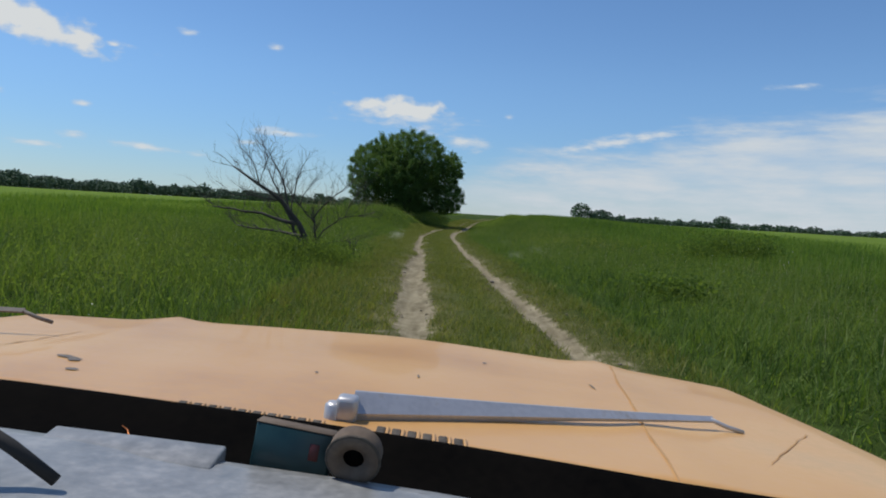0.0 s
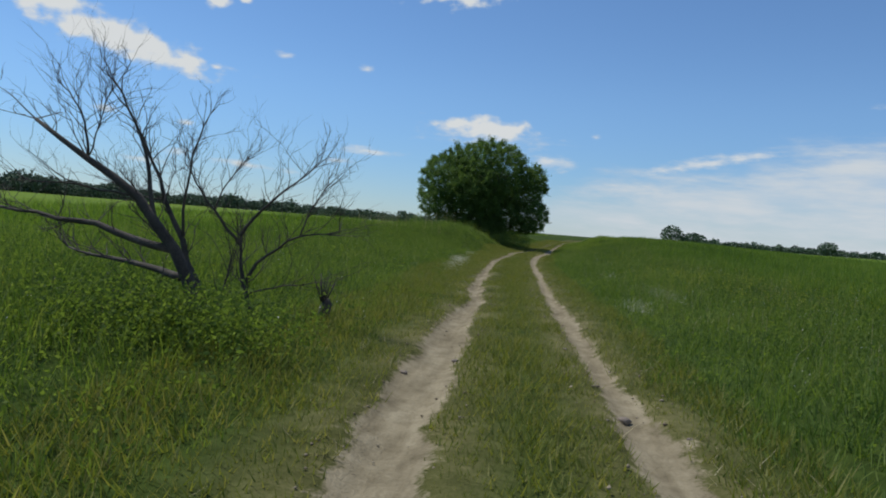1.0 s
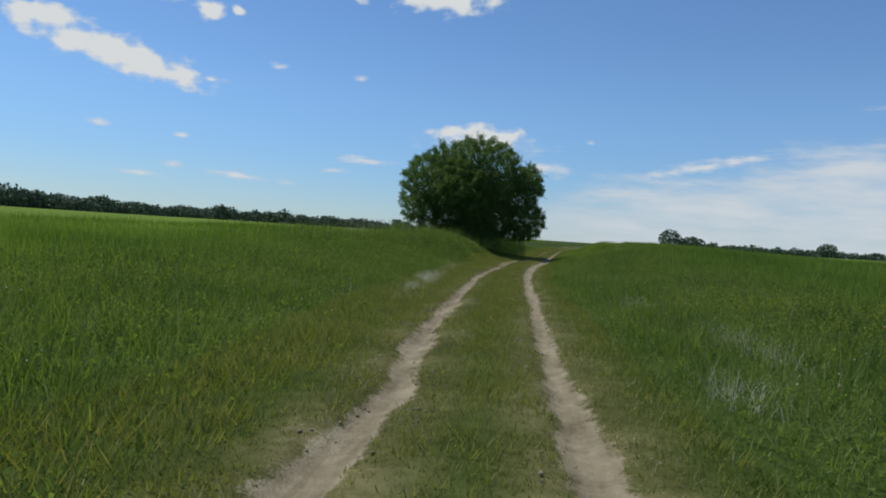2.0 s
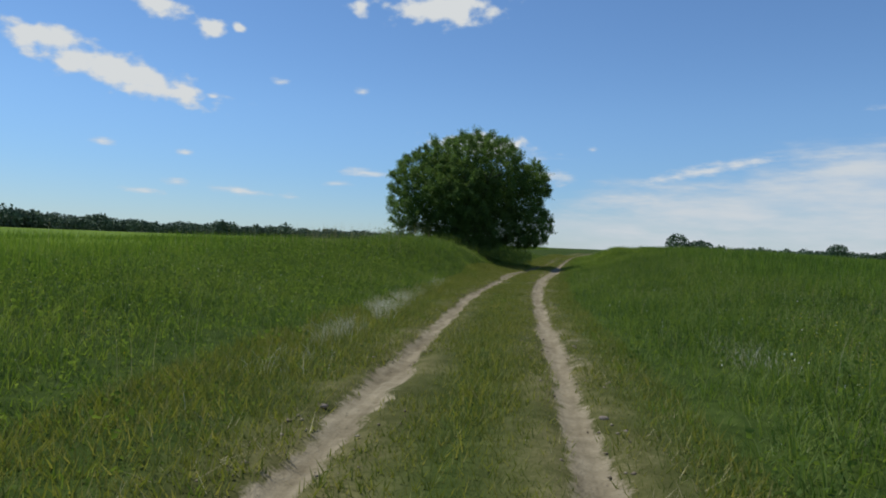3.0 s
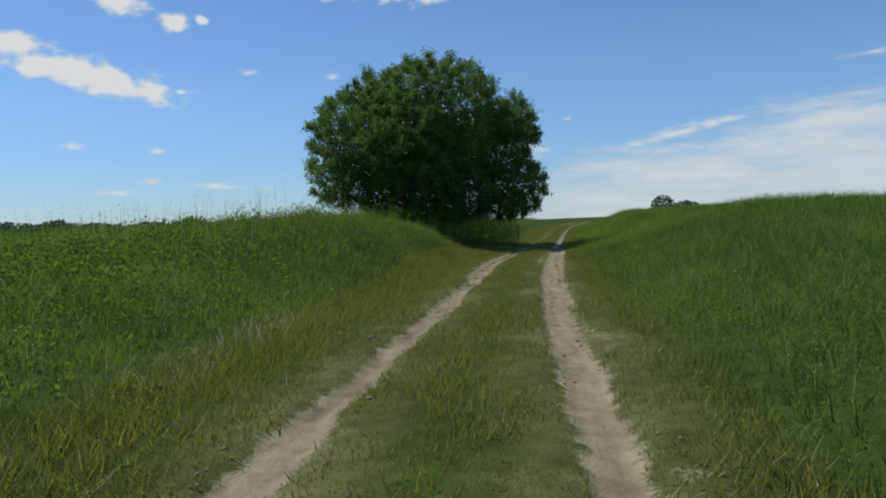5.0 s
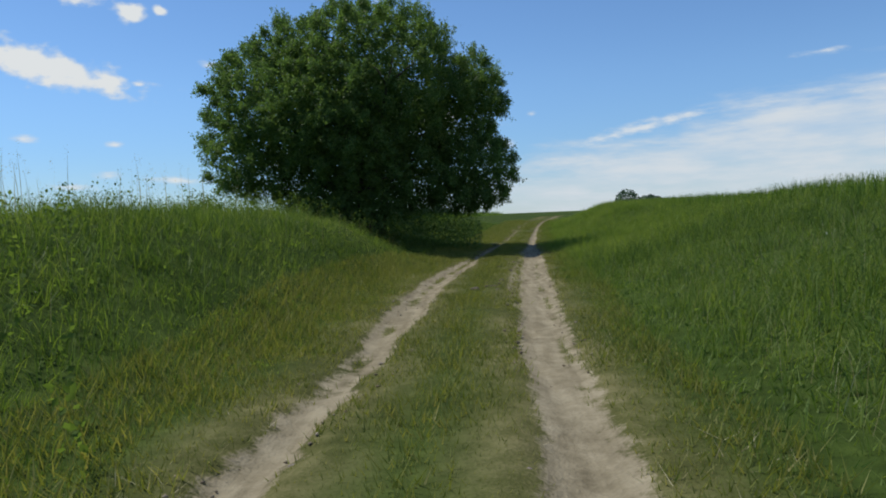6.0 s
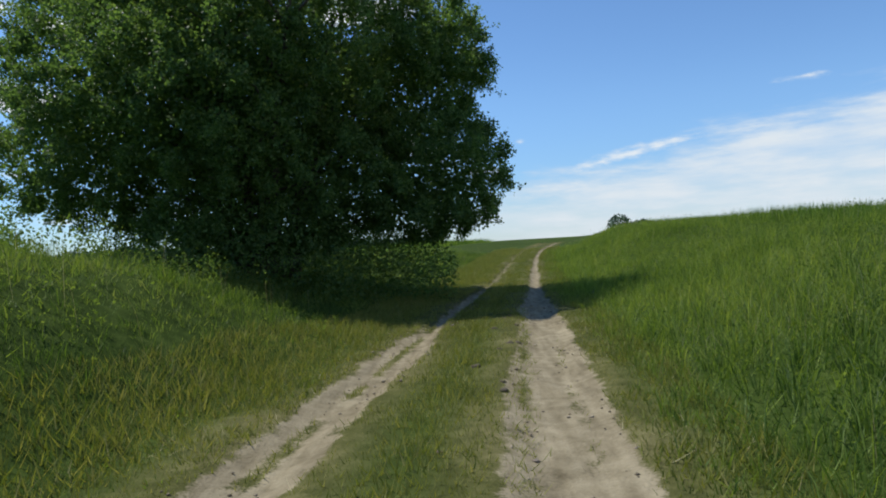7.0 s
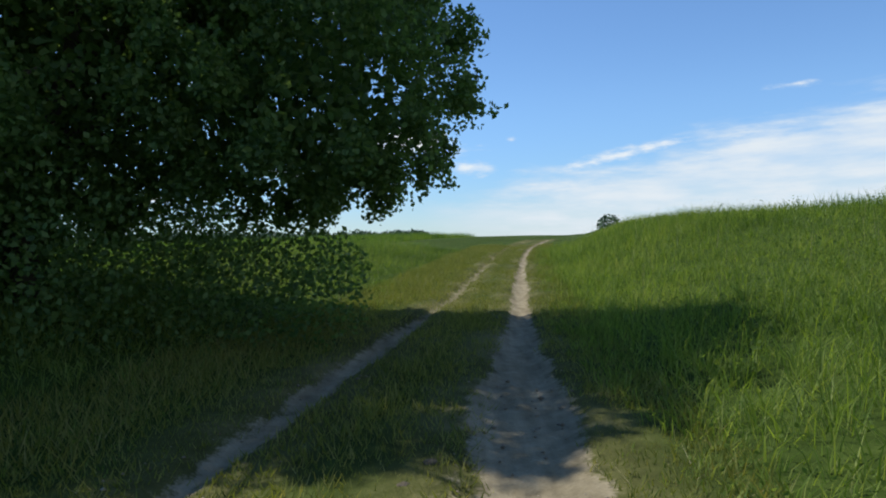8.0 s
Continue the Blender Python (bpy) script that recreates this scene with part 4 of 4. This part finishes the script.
# ---- stones and clods on the track ----
def build_stones():
    def lump(name, x, y, s, mat, label):
        bm = bmesh.new()
        bmesh.ops.create_icosphere(bm, subdivisions=2, radius=1)
        o = Vector((x * 3, y * 3, 1))
        for v in bm.verts:
            v.co *= 1 + 0.45 * noise.noise(v.co * 1.1 + o)
            v.co = Vector((v.co.x * s, v.co.y * s * 0.8, v.co.z * s * 0.55))
        ob = part(name, bm, mat)
        ob.location = (x, y, float(surface(x, y)) + s * 0.2)
        tagged(ob, label, "stone" if name == "stone" else "earth", "stones along the ruts" if name == "stone" else "clods along the ruts")

    r = random.Random(5)
    lump("stone", 0.92, 12.75, 0.05, STONE, "dark stone lying in the wheel rut")
    for _ in range(46):
        y = r.uniform(5, 66)
        side = r.random() < 0.6
        x = float((rut_right if side else rut_left)(np.array([y]))[0]) + r.choice((-1, 1)) * r.uniform(0.15, 0.42)
        lump("stone", x, y, r.uniform(0.012, 0.035), STONE, "small stone at the edge of the rut")
    for _ in range(26):
        y = r.uniform(50, 62)
        x = float(rut_right(np.array([y]))[0]) - 0.30 + r.uniform(-0.09, 0.09)
        lump("earth_clod", x, y, r.uniform(0.010, 0.028), CLOD, "dry clod of earth along the grassy line in the rut")
    for _ in range(16):
        y = r.uniform(55, 66)
        lump("earth_clod", r.uniform(0.35, 0.8) + (y - 58) * 0.09, y, r.uniform(0.025, 0.06), CLOD, "dry dark clod of earth beside the rut")
    for k in range(4):
        lump("earth_clod", 0.2 + r.uniform(-0.2, 0.2), 55.4 + r.uniform(-0.4, 0.4), r.uniform(0.05, 0.08), CLOD, "dry dark clod of earth between the ruts")


build_stones()


def build_gravel():
    """Crumbs of earth and grit along the edges of the ruts."""
    n = 2600
    y = rng.uniform(6, 68, n)
    side = rng.random(n) < 0.5
    edge = np.where(rng.random(n) < 0.5, -1, 1) * rng.uniform(0.06, 0.40, n)
    x = np.where(side, rut_left(y), rut_right(y)) + edge
    keep = lattice_noise(x, y, 0.9) > 0.4
    x, y = x[keep], y[keep]
    n = len(x)
    size = rng.uniform(0.005, 0.018, n) * (0.6 + 0.8 * rng.random(n))
    o = np.array([(1, 0, 0), (-1, 0, 0), (0, 1, 0), (0, -1, 0), (0, 0, 0.7), (0, 0, -0.5)])
    v = np.stack([x, y, surface(x, y) + size * 0.3], -1)[:, None, :] + o * size[:, None, None] * rng.uniform(0.6, 1.4, (n, 6, 1))
    f = np.array([(0, 2, 4), (2, 1, 4), (1, 3, 4), (3, 0, 4), (2, 0, 5), (1, 2, 5), (3, 1, 5), (0, 3, 5)])
    f = (np.arange(n) * 6)[:, None, None] + f
    tagged(new("loose_gravel", mesh_from("loose_gravel", v.reshape(-1, 3), f.reshape(-1, 3), GRIT)), "loose crumbs of dry earth along the ruts", "gravel", kind="stuff")


build_gravel()


# ---- the car, as it stands at the start of the track ----
def build_car():
    car = tagged(new("car"), "old faded orange car with a scuffed bonnet and bare wipers", "car")
    car.location = (-0.160, 0.0, -0.014)
    car.rotation_euler = (0, radians(3.6), 0)

    def rear(x):
        """Line of the bonnet's rear edge."""
        return 0.577 - 0.11 * max(-0.3, min(x, 0.3)) - 0.025 * (x / 0.80) ** 2

    def bonnet_z(x, y):
        a = abs(x) / 0.80
        return 0.972 + 0.05 * (1.35 - y) / 0.75 - 0.020 * max(0.0, min(-x / 0.5, 1.0)) * (y - 0.6) / 0.75 - 0.022 * a * a - 0.10 * max(0.0, a - 0.80) ** 1.4 / 0.20 ** 1.4

    def nose(x):
        """Line of the bonnet's front edge."""
        return 1.37 - 0.10 * (abs(x) / 0.80) ** 3

    def skin(x, y):
        """Height of the pressed sheet with its two raised folds."""
        v = (y - rear(x)) / (nose(x) - rear(x))
        z = bonnet_z(x, y)
        for c in (-0.41, 0.41):
            z += 0.010 * math.exp(-((x - c - (y - 1.35) * 0.12 * (1 if c > 0 else -1)) / 0.035) ** 2) * (0.3 + 0.7 * v ** 3)
        return z - 0.05 * max(0.0, v - 0.9) ** 2 / 0.01 + 0.002 * noise.noise(Vector((x * 4, y * 4, 0)))

    bm = bmesh.new()
    nx, ny = 49, 26
    grid = []
    for j in range(ny):
        row = []
        for i in range(nx):
            x = -0.80 + 1.60 * i / (nx - 1)
            y = rear(x) + (nose(x) - rear(x)) * j / (ny - 1)
            row.append(bm.verts.new((x, y, skin(x, y))))
        grid.append(row)
    for j in range(ny - 1):
        for i in range(nx - 1):
            bm.faces.new((grid[j][i], grid[j][i + 1], grid[j + 1][i + 1], grid[j + 1][i]))
    back = bmesh.ops.extrude_face_region(bm, geom=bm.faces[:])
    bmesh.ops.translate(bm, vec=(0, 0, -0.005), verts=[g for g in back["geom"] if isinstance(g, bmesh.types.BMVert)])
    bmesh.ops.recalc_face_normals(bm, faces=bm.faces[:])
    for fc in bm.faces:
        fc.smooth = abs(fc.normal.z) > 0.6
    bonnet = part("bonnet", bm, PAINT, car, "faded pale orange bonnet with scuffs and chips", smooth=False)

    # louvres along the back edge of the bonnet
    for k in range(16):
        x = -0.135 + 0.0140 * k + (0.056 if k >= 10 else 0.0) - (0.012 if k >= 10 else 0.0)
        deep = 0.008 if k < 10 else 0.014
        y = rear(x) + (0.019 if k < 10 else 0.023)
        # solid dark brown block paints in the shaded opening beside each rib
        bm = bmesh.new()
        box(bm, x - 0.0042, x + 0.0042, y - deep, y + deep, bonnet_z(x, y) - 0.004, bonnet_z(x, y) + 0.0014, 0.001, 1)
        part("louvre_slot_shade", bm, BARK, bonnet)
        bm = bmesh.new()
        box(bm, x + 0.0042, x + 0.0075, y - deep, y + deep, bonnet_z(x, y) - 0.004, bonnet_z(x, y) + 0.002, 0.001, 1)
        part("louvre_rib", bm, PAINT, bonnet)
    # scuffs where the paint is gone
    for x, y, sx, sy in ((-0.325, 0.765, 0.011, 0.006), (-0.312, 0.757, 0.006, 0.009), (-0.288, 0.708, 0.006, 0.006), (0.174, 1.09, 0.004, 0.005), (0.073, 0.895, 0.0015, 0.010), (-0.053, 0.84, 0.002, 0.004), (0.33, 1.0, 0.0015, 0.02)):
        bm = bmesh.new()
        bmesh.ops.create_circle(bm, cap_ends=True, segments=14, radius=1)
        for v in bm.verts:
            k = 1 + 0.5 * noise.noise(v.co * 1.5 + Vector((x * 50, y * 50, 0)))
            px, py = x + v.co.x * sx * k, y + v.co.y * sy * k
            v.co = Vector((px, py, skin(px, py) + 0.0012))
        part("paint_chip", bm, CHIPPED, bonnet)
    # brown lines paint the folds' shade side, and a scratch across the corner
    for x0, y0, x1, y1, w in ((0.420, 1.26, 0.300, 0.545, 0.0022), (0.442, 0.68, 0.586, 0.88, 0.0016), (-0.437, 0.80, -0.443, 1.02, 0.0022)):
        bm = bmesh.new()
        last = None
        for k in range(25):
            u = k / 24
            x, y = x0 + (x1 - x0) * u + 0.004 * noise.noise(Vector((u * 6, x0 * 9, 0))), y0 + (y1 - y0) * u
            half = w * (0.35 + 0.9 * abs(noise.noise(Vector((u * 9, y0 * 7, 2)))))
            pair = [bm.verts.new((x + q * half, y, skin(x + q * half, y) + 0.0012)) for q in (-1, 1)]
            if last:
                bm.faces.new((last[0], last[1], pair[1], pair[0]))
            last = pair
        part("shade_scratch_line", bm, FOLD_SHADE_SCRATCH, bonnet)

    # wings, nose and lamps below the bonnet
    for sx in (-1, 1):
        bm = bmesh.new()
        prof = []
        for k in range(13):
            y = -0.25 + 1.66 * k / 12
            arch = 0.36 + 0.36 * math.sqrt(max(0.0, 1 - ((y - 0.72) / 0.37) ** 2)) if abs(y - 0.72) < 0.37 else 0.30
            prof.append((y, arch, bonnet_z(0.80, min(max(y, 0.6), 1.27)) - 0.012))
        outer = []
        for y, lo, hi in prof:
            ring = []
            for u in (0.0, 0.35, 0.75, 1.0):
                z = lo + (hi - lo) * u
                ring.append(bm.verts.new((sx * (0.79 + 0.05 * math.sin(math.pi * min(u * 0.75 + 0.2, 1.0)) - 0.03 * u), y - 0.05 * (1 if y > 1.3 else 0) * u, z)))
            outer.append(ring)
        for a, b in zip(outer, outer[1:]):
            for i in range(3):
                bm.faces.new((a[i], b[i], b[i + 1], a[i + 1]))
        bmesh.ops.solidify(bm, geom=bm.faces[:], thickness=0.012)
        bmesh.ops.recalc_face_normals(bm, faces=bm.faces[:])
        part("wing", bm, PAINT, car)
        # wheel
        wheel = new("wheel")
        wheel.parent = car
        wheel.location = (sx * 0.72, 0.72, 0.315)
        wheel.rotation_euler = (0, radians(90), 0)
        bm = bmesh.new()
        n = 36
        rings = []
        for r_, w in ((0.20, -0.075), (0.27, -0.085), (0.30, -0.065), (0.305, 0.0), (0.30, 0.065), (0.27, 0.085), (0.20, 0.075)):
            rings.append([bm.verts.new((r_ * math.cos(2 * math.pi * k / n), r_ * math.sin(2 * math.pi * k / n), w)) for k in range(n)])
        for a, b in zip(rings, rings[1:] + rings[:1]):
            for k in range(n):
                bm.faces.new((a[k], a[(k + 1) % n], b[(k + 1) % n], b[k]))
        bmesh.ops.recalc_face_normals(bm, faces=bm.faces[:])
        part("tyre", bm, RUBBER, wheel)
        bm = bmesh.new()
        bmesh.ops.create_cone(bm, cap_ends=True, segments=36, radius1=0.2, radius2=0.17, depth=0.12)
        part("rim", bm, STEEL, wheel)
    bm = bmesh.new()
    box(bm, -0.70, 0.70, 1.24, 1.33, 0.34, 0.93, 0.03, 3)
    part("nose_panel", bm, PAINT, car)
    bm = bmesh.new()
    box(bm, -0.76, 0.76, 1.36, 1.43, 0.42, 0.52, 0.02, 3)
    part("bumper", bm, STEEL, car)
    bm = bmesh.new()
    box(bm, -0.66, 0.66, -0.25, 1.24, 0.24, 0.40, 0.02, 1)
    part("underbody", bm, RUBBER, car)
    # scuttle and black seal under the windscreen; near-black paints in the gap's shade
    bm = bmesh.new()
    ribs = []
    for i in range(33):
        x = -0.78 + 1.56 * i / 32
        y1 = rear(x) + 0.002
        top = bonnet_z(x, y1) + 0.005
        ribs.append([bm.verts.new(q) for q in ((x, 0.47, top - 0.2), (x, 0.47, top - 0.034), (x, 0.49, top - 0.026), (x, 0.505, top - 0.022), (x, y1 - 0.02, top - 0.012), (x, y1 - 0.005, top), (x, y1 + 0.003, top))])
    for p, q in zip(ribs, ribs[1:]):
        for i in range(6):
            bm.faces.new((p[i], q[i], q[i + 1], p[i + 1]))
    bmesh.ops.recalc_face_normals(bm, faces=bm.faces[:])
    part("scuttle", bm, SEAL_AND_SHADE, car, "black rubber windscreen seal with the gap's shade in its colour")
    # dashboard
    bm = bmesh.new()
    ribs = []
    for i in range(29):
        x = -0.70 + 1.40 * i / 28
        rise = 0.033 * (x + 0.15) if x > -0.15 else 0.0
        lump = 0.003 * noise.noise(Vector((x * 5, 0.3, 0.2)))
        ribs.append([bm.verts.new(q) for q in ((x, 0.475, 0.85), (x, 0.475, 1.026 - rise), (x, 0.470, 1.034 - rise + lump), (x, 0.455, 1.037 - rise + lump), (x, 0.36, 1.040 - rise + lump), (x, 0.25, 1.042 - rise), (x, 0.16, 1.044 - rise), (x, 0.14, 1.03 - rise), (x, 0.14, 0.85))])
    for p, q in zip(ribs, ribs[1:]):
        for i in range(8):
            bm.faces.new((p[i], q[i], q[i + 1], p[i + 1]))
    bmesh.ops.recalc_face_normals(bm, faces=bm.faces[:])
    dash = part("dashboard", bm, DASH, car, "scuffed grey painted dashboard top")
    bm = bmesh.new()
    box(bm, -0.175, -0.052, 0.445, 0.479, 1.02, 1.0385, 0.002, 2)
    for v in bm.verts:
        v.co.z -= 0.004 * (0.479 - v.co.y) / 0.034
    part("dash_ridge", bm, DASH, dash)
    for k, (x, z) in enumerate(((-0.155, 1.003), (-0.125, 0.998), (-0.10, 0.995))):
        bm = bmesh.new()
        tube(bm, [(x - 0.009, 0.56, z + 0.010), (x, 0.55, z + 0.011), (x + 0.004, 0.545, z + 0.007), (x + 0.010, 0.54, z + 0.006)], [0.0005] * 4, 6)
        part("wire", bm, COPPER, dash, "bare copper wire")
    bm = bmesh.new()
    tube(bm, [(-0.175, 0.375, 1.079), (-0.145, 0.38, 1.060), (-0.119, 0.38, 1.044)], [0.0042, 0.0042, 0.0036], 8)
    part("stalk", bm, RUBBER, dash)

    # wiper arms
    def wiper(px, py, pz, reach, drop, sweep, metal, name_label):
        arm = new("wiper_arm")
        arm.parent = car
        tagged(arm, name_label)
        bm = bmesh.new()
        tube(bm, [(px, py, pz - 0.03), (px, py, pz + 0.016), (px, py, pz + 0.019)], [0.0095, 0.009, 0.006], 14)
        part("pivot", bm, metal, arm)
        bm = bmesh.new()
        box(bm, px + 0.002, px + 0.022, py - 0.009, py + 0.011, pz + 0.002, pz + 0.026, 0.004, 2)
        part("hub", bm, metal, arm)
        bm = bmesh.new()
        n = 12
        rows = []
        for k in range(n + 1):
            u = k / n
            hgt = 0.020 * (1 - u) ** 1.6 + 0.006
            x, y, z = px + 0.016 + (reach - 0.016) * u, py + 0.01 + sweep * u, pz + 0.0137 - drop * u
            rows.append([bm.verts.new(q) for q in ((x, y - 0.010 + 0.006 * u, z - hgt / 2), (x, y + 0.010 - 0.006 * u, z - hgt / 2), (x, y + 0.010 - 0.006 * u, z + hgt / 2), (x, y + 0.006 - 0.003 * u, z + hgt / 2), (x, y - 0.013 + 0.008 * u, z - hgt * 0.12))])
        for a, b in zip(rows, rows[1:]):
            for i in range(5):
                bm.faces.new((a[i], a[(i + 1) % 5], b[(i + 1) % 5], b[i]))
        bm.faces.new(rows[0])
        bm.faces.new(rows[-1][::-1])
        bmesh.ops.recalc_face_normals(bm, faces=bm.faces[:])
        part("arm", bm, metal, arm, "", smooth=False)
        ex, ey, ez = px + reach, py + 0.01 + sweep, pz + 0.0137 - drop
        bm = bmesh.new()
        tube(bm, [(ex - 0.004, ey, ez), (ex + 0.02, ey + 0.002, ez - 0.008), (ex + 0.040, ey + 0.002, ez - 0.012)], [0.0028, 0.0028, 0.0028], 8)
        part("tip", bm, metal, arm)

    wiper(0.002, 0.625, 1.0168, 0.435, 0.018, 0.185, STEEL, "worn silver wiper arm without a blade")
    wiper(-0.88, 0.86, 0.99, 0.39, -0.01, 0.08, CHIPPED, "dull grey wiper arm without a blade")

    # what lies on the dashboard
    box_thing = tagged(new("card_box"), "small teal card box wedged on the dashboard", "box")
    box_thing.location = (-0.104, 0.492, 0.997)
    box_thing.rotation_euler = (radians(-5), radians(7), radians(-3))
    bm = bmesh.new()
    box(bm, -0.0280, 0.0280, -0.014, 0.0, 0.0, 0.042, 0.001, 1)
    part("card_body", bm, TEAL, box_thing)
    bm = bmesh.new()
    box(bm, -0.0285, 0.0285, -0.0145, 0.0005, 0.0421, 0.0430, 0.0003, 1)
    part("flap", bm, CARD, box_thing, "worn brown card flap")
    bm = bmesh.new()
    box(bm, 0.013, 0.020, -0.0148, -0.0141, 0.022, 0.034, 0.0003, 1)
    part("print_mark", bm, REDMARK, box_thing)
    roll = tagged(new("card_roll"), "brown card reel with a dark hole on the dashboard", "reel")
    roll.location = (-0.054, 0.470, 1.028)
    roll.rotation_euler = (radians(104), 0, radians(-4))
    bm = bmesh.new()
    n = 40
    rings = []
    for r_, w in ((0.0075, -0.006), (0.0108, -0.0072), (0.0115, -0.0085), (0.0175, -0.0085), (0.0188, -0.0070), (0.0188, 0.007), (0.0175, 0.0080), (0.0075, 0.007)):
        rings.append([bm.verts.new((r_ * math.cos(2 * math.pi * k / n), r_ * math.sin(2 * math.pi * k / n), -w)) for k in range(n)])
    for a, b in zip(rings, rings[1:] + rings[:1]):
        for k in range(n):
            bm.faces.new((a[k], a[(k + 1) % n], b[(k + 1) % n], b[k]))
    bmesh.ops.recalc_face_normals(bm, faces=bm.faces[:])
    part("reel_body", bm, CARD, roll)
    # black plug stands in for the shade inside the reel's hole
    bm = bmesh.new()
    bmesh.ops.create_cone(bm, cap_ends=True, segments=24, radius1=0.0077, radius2=0.0077, depth=0.008)
    part("hole_shade", bm, SEAL_AND_SHADE, roll)
    bm = bmesh.new()
    tube(bm, [(0.0184 * math.cos(k * math.pi / 16), 0.0184 * math.sin(k * math.pi / 16), 0.0068) for k in range(33)], [0.0014] * 33, 6)
    part("rim", bm, BARK, roll, "dark frayed rim")


build_car()
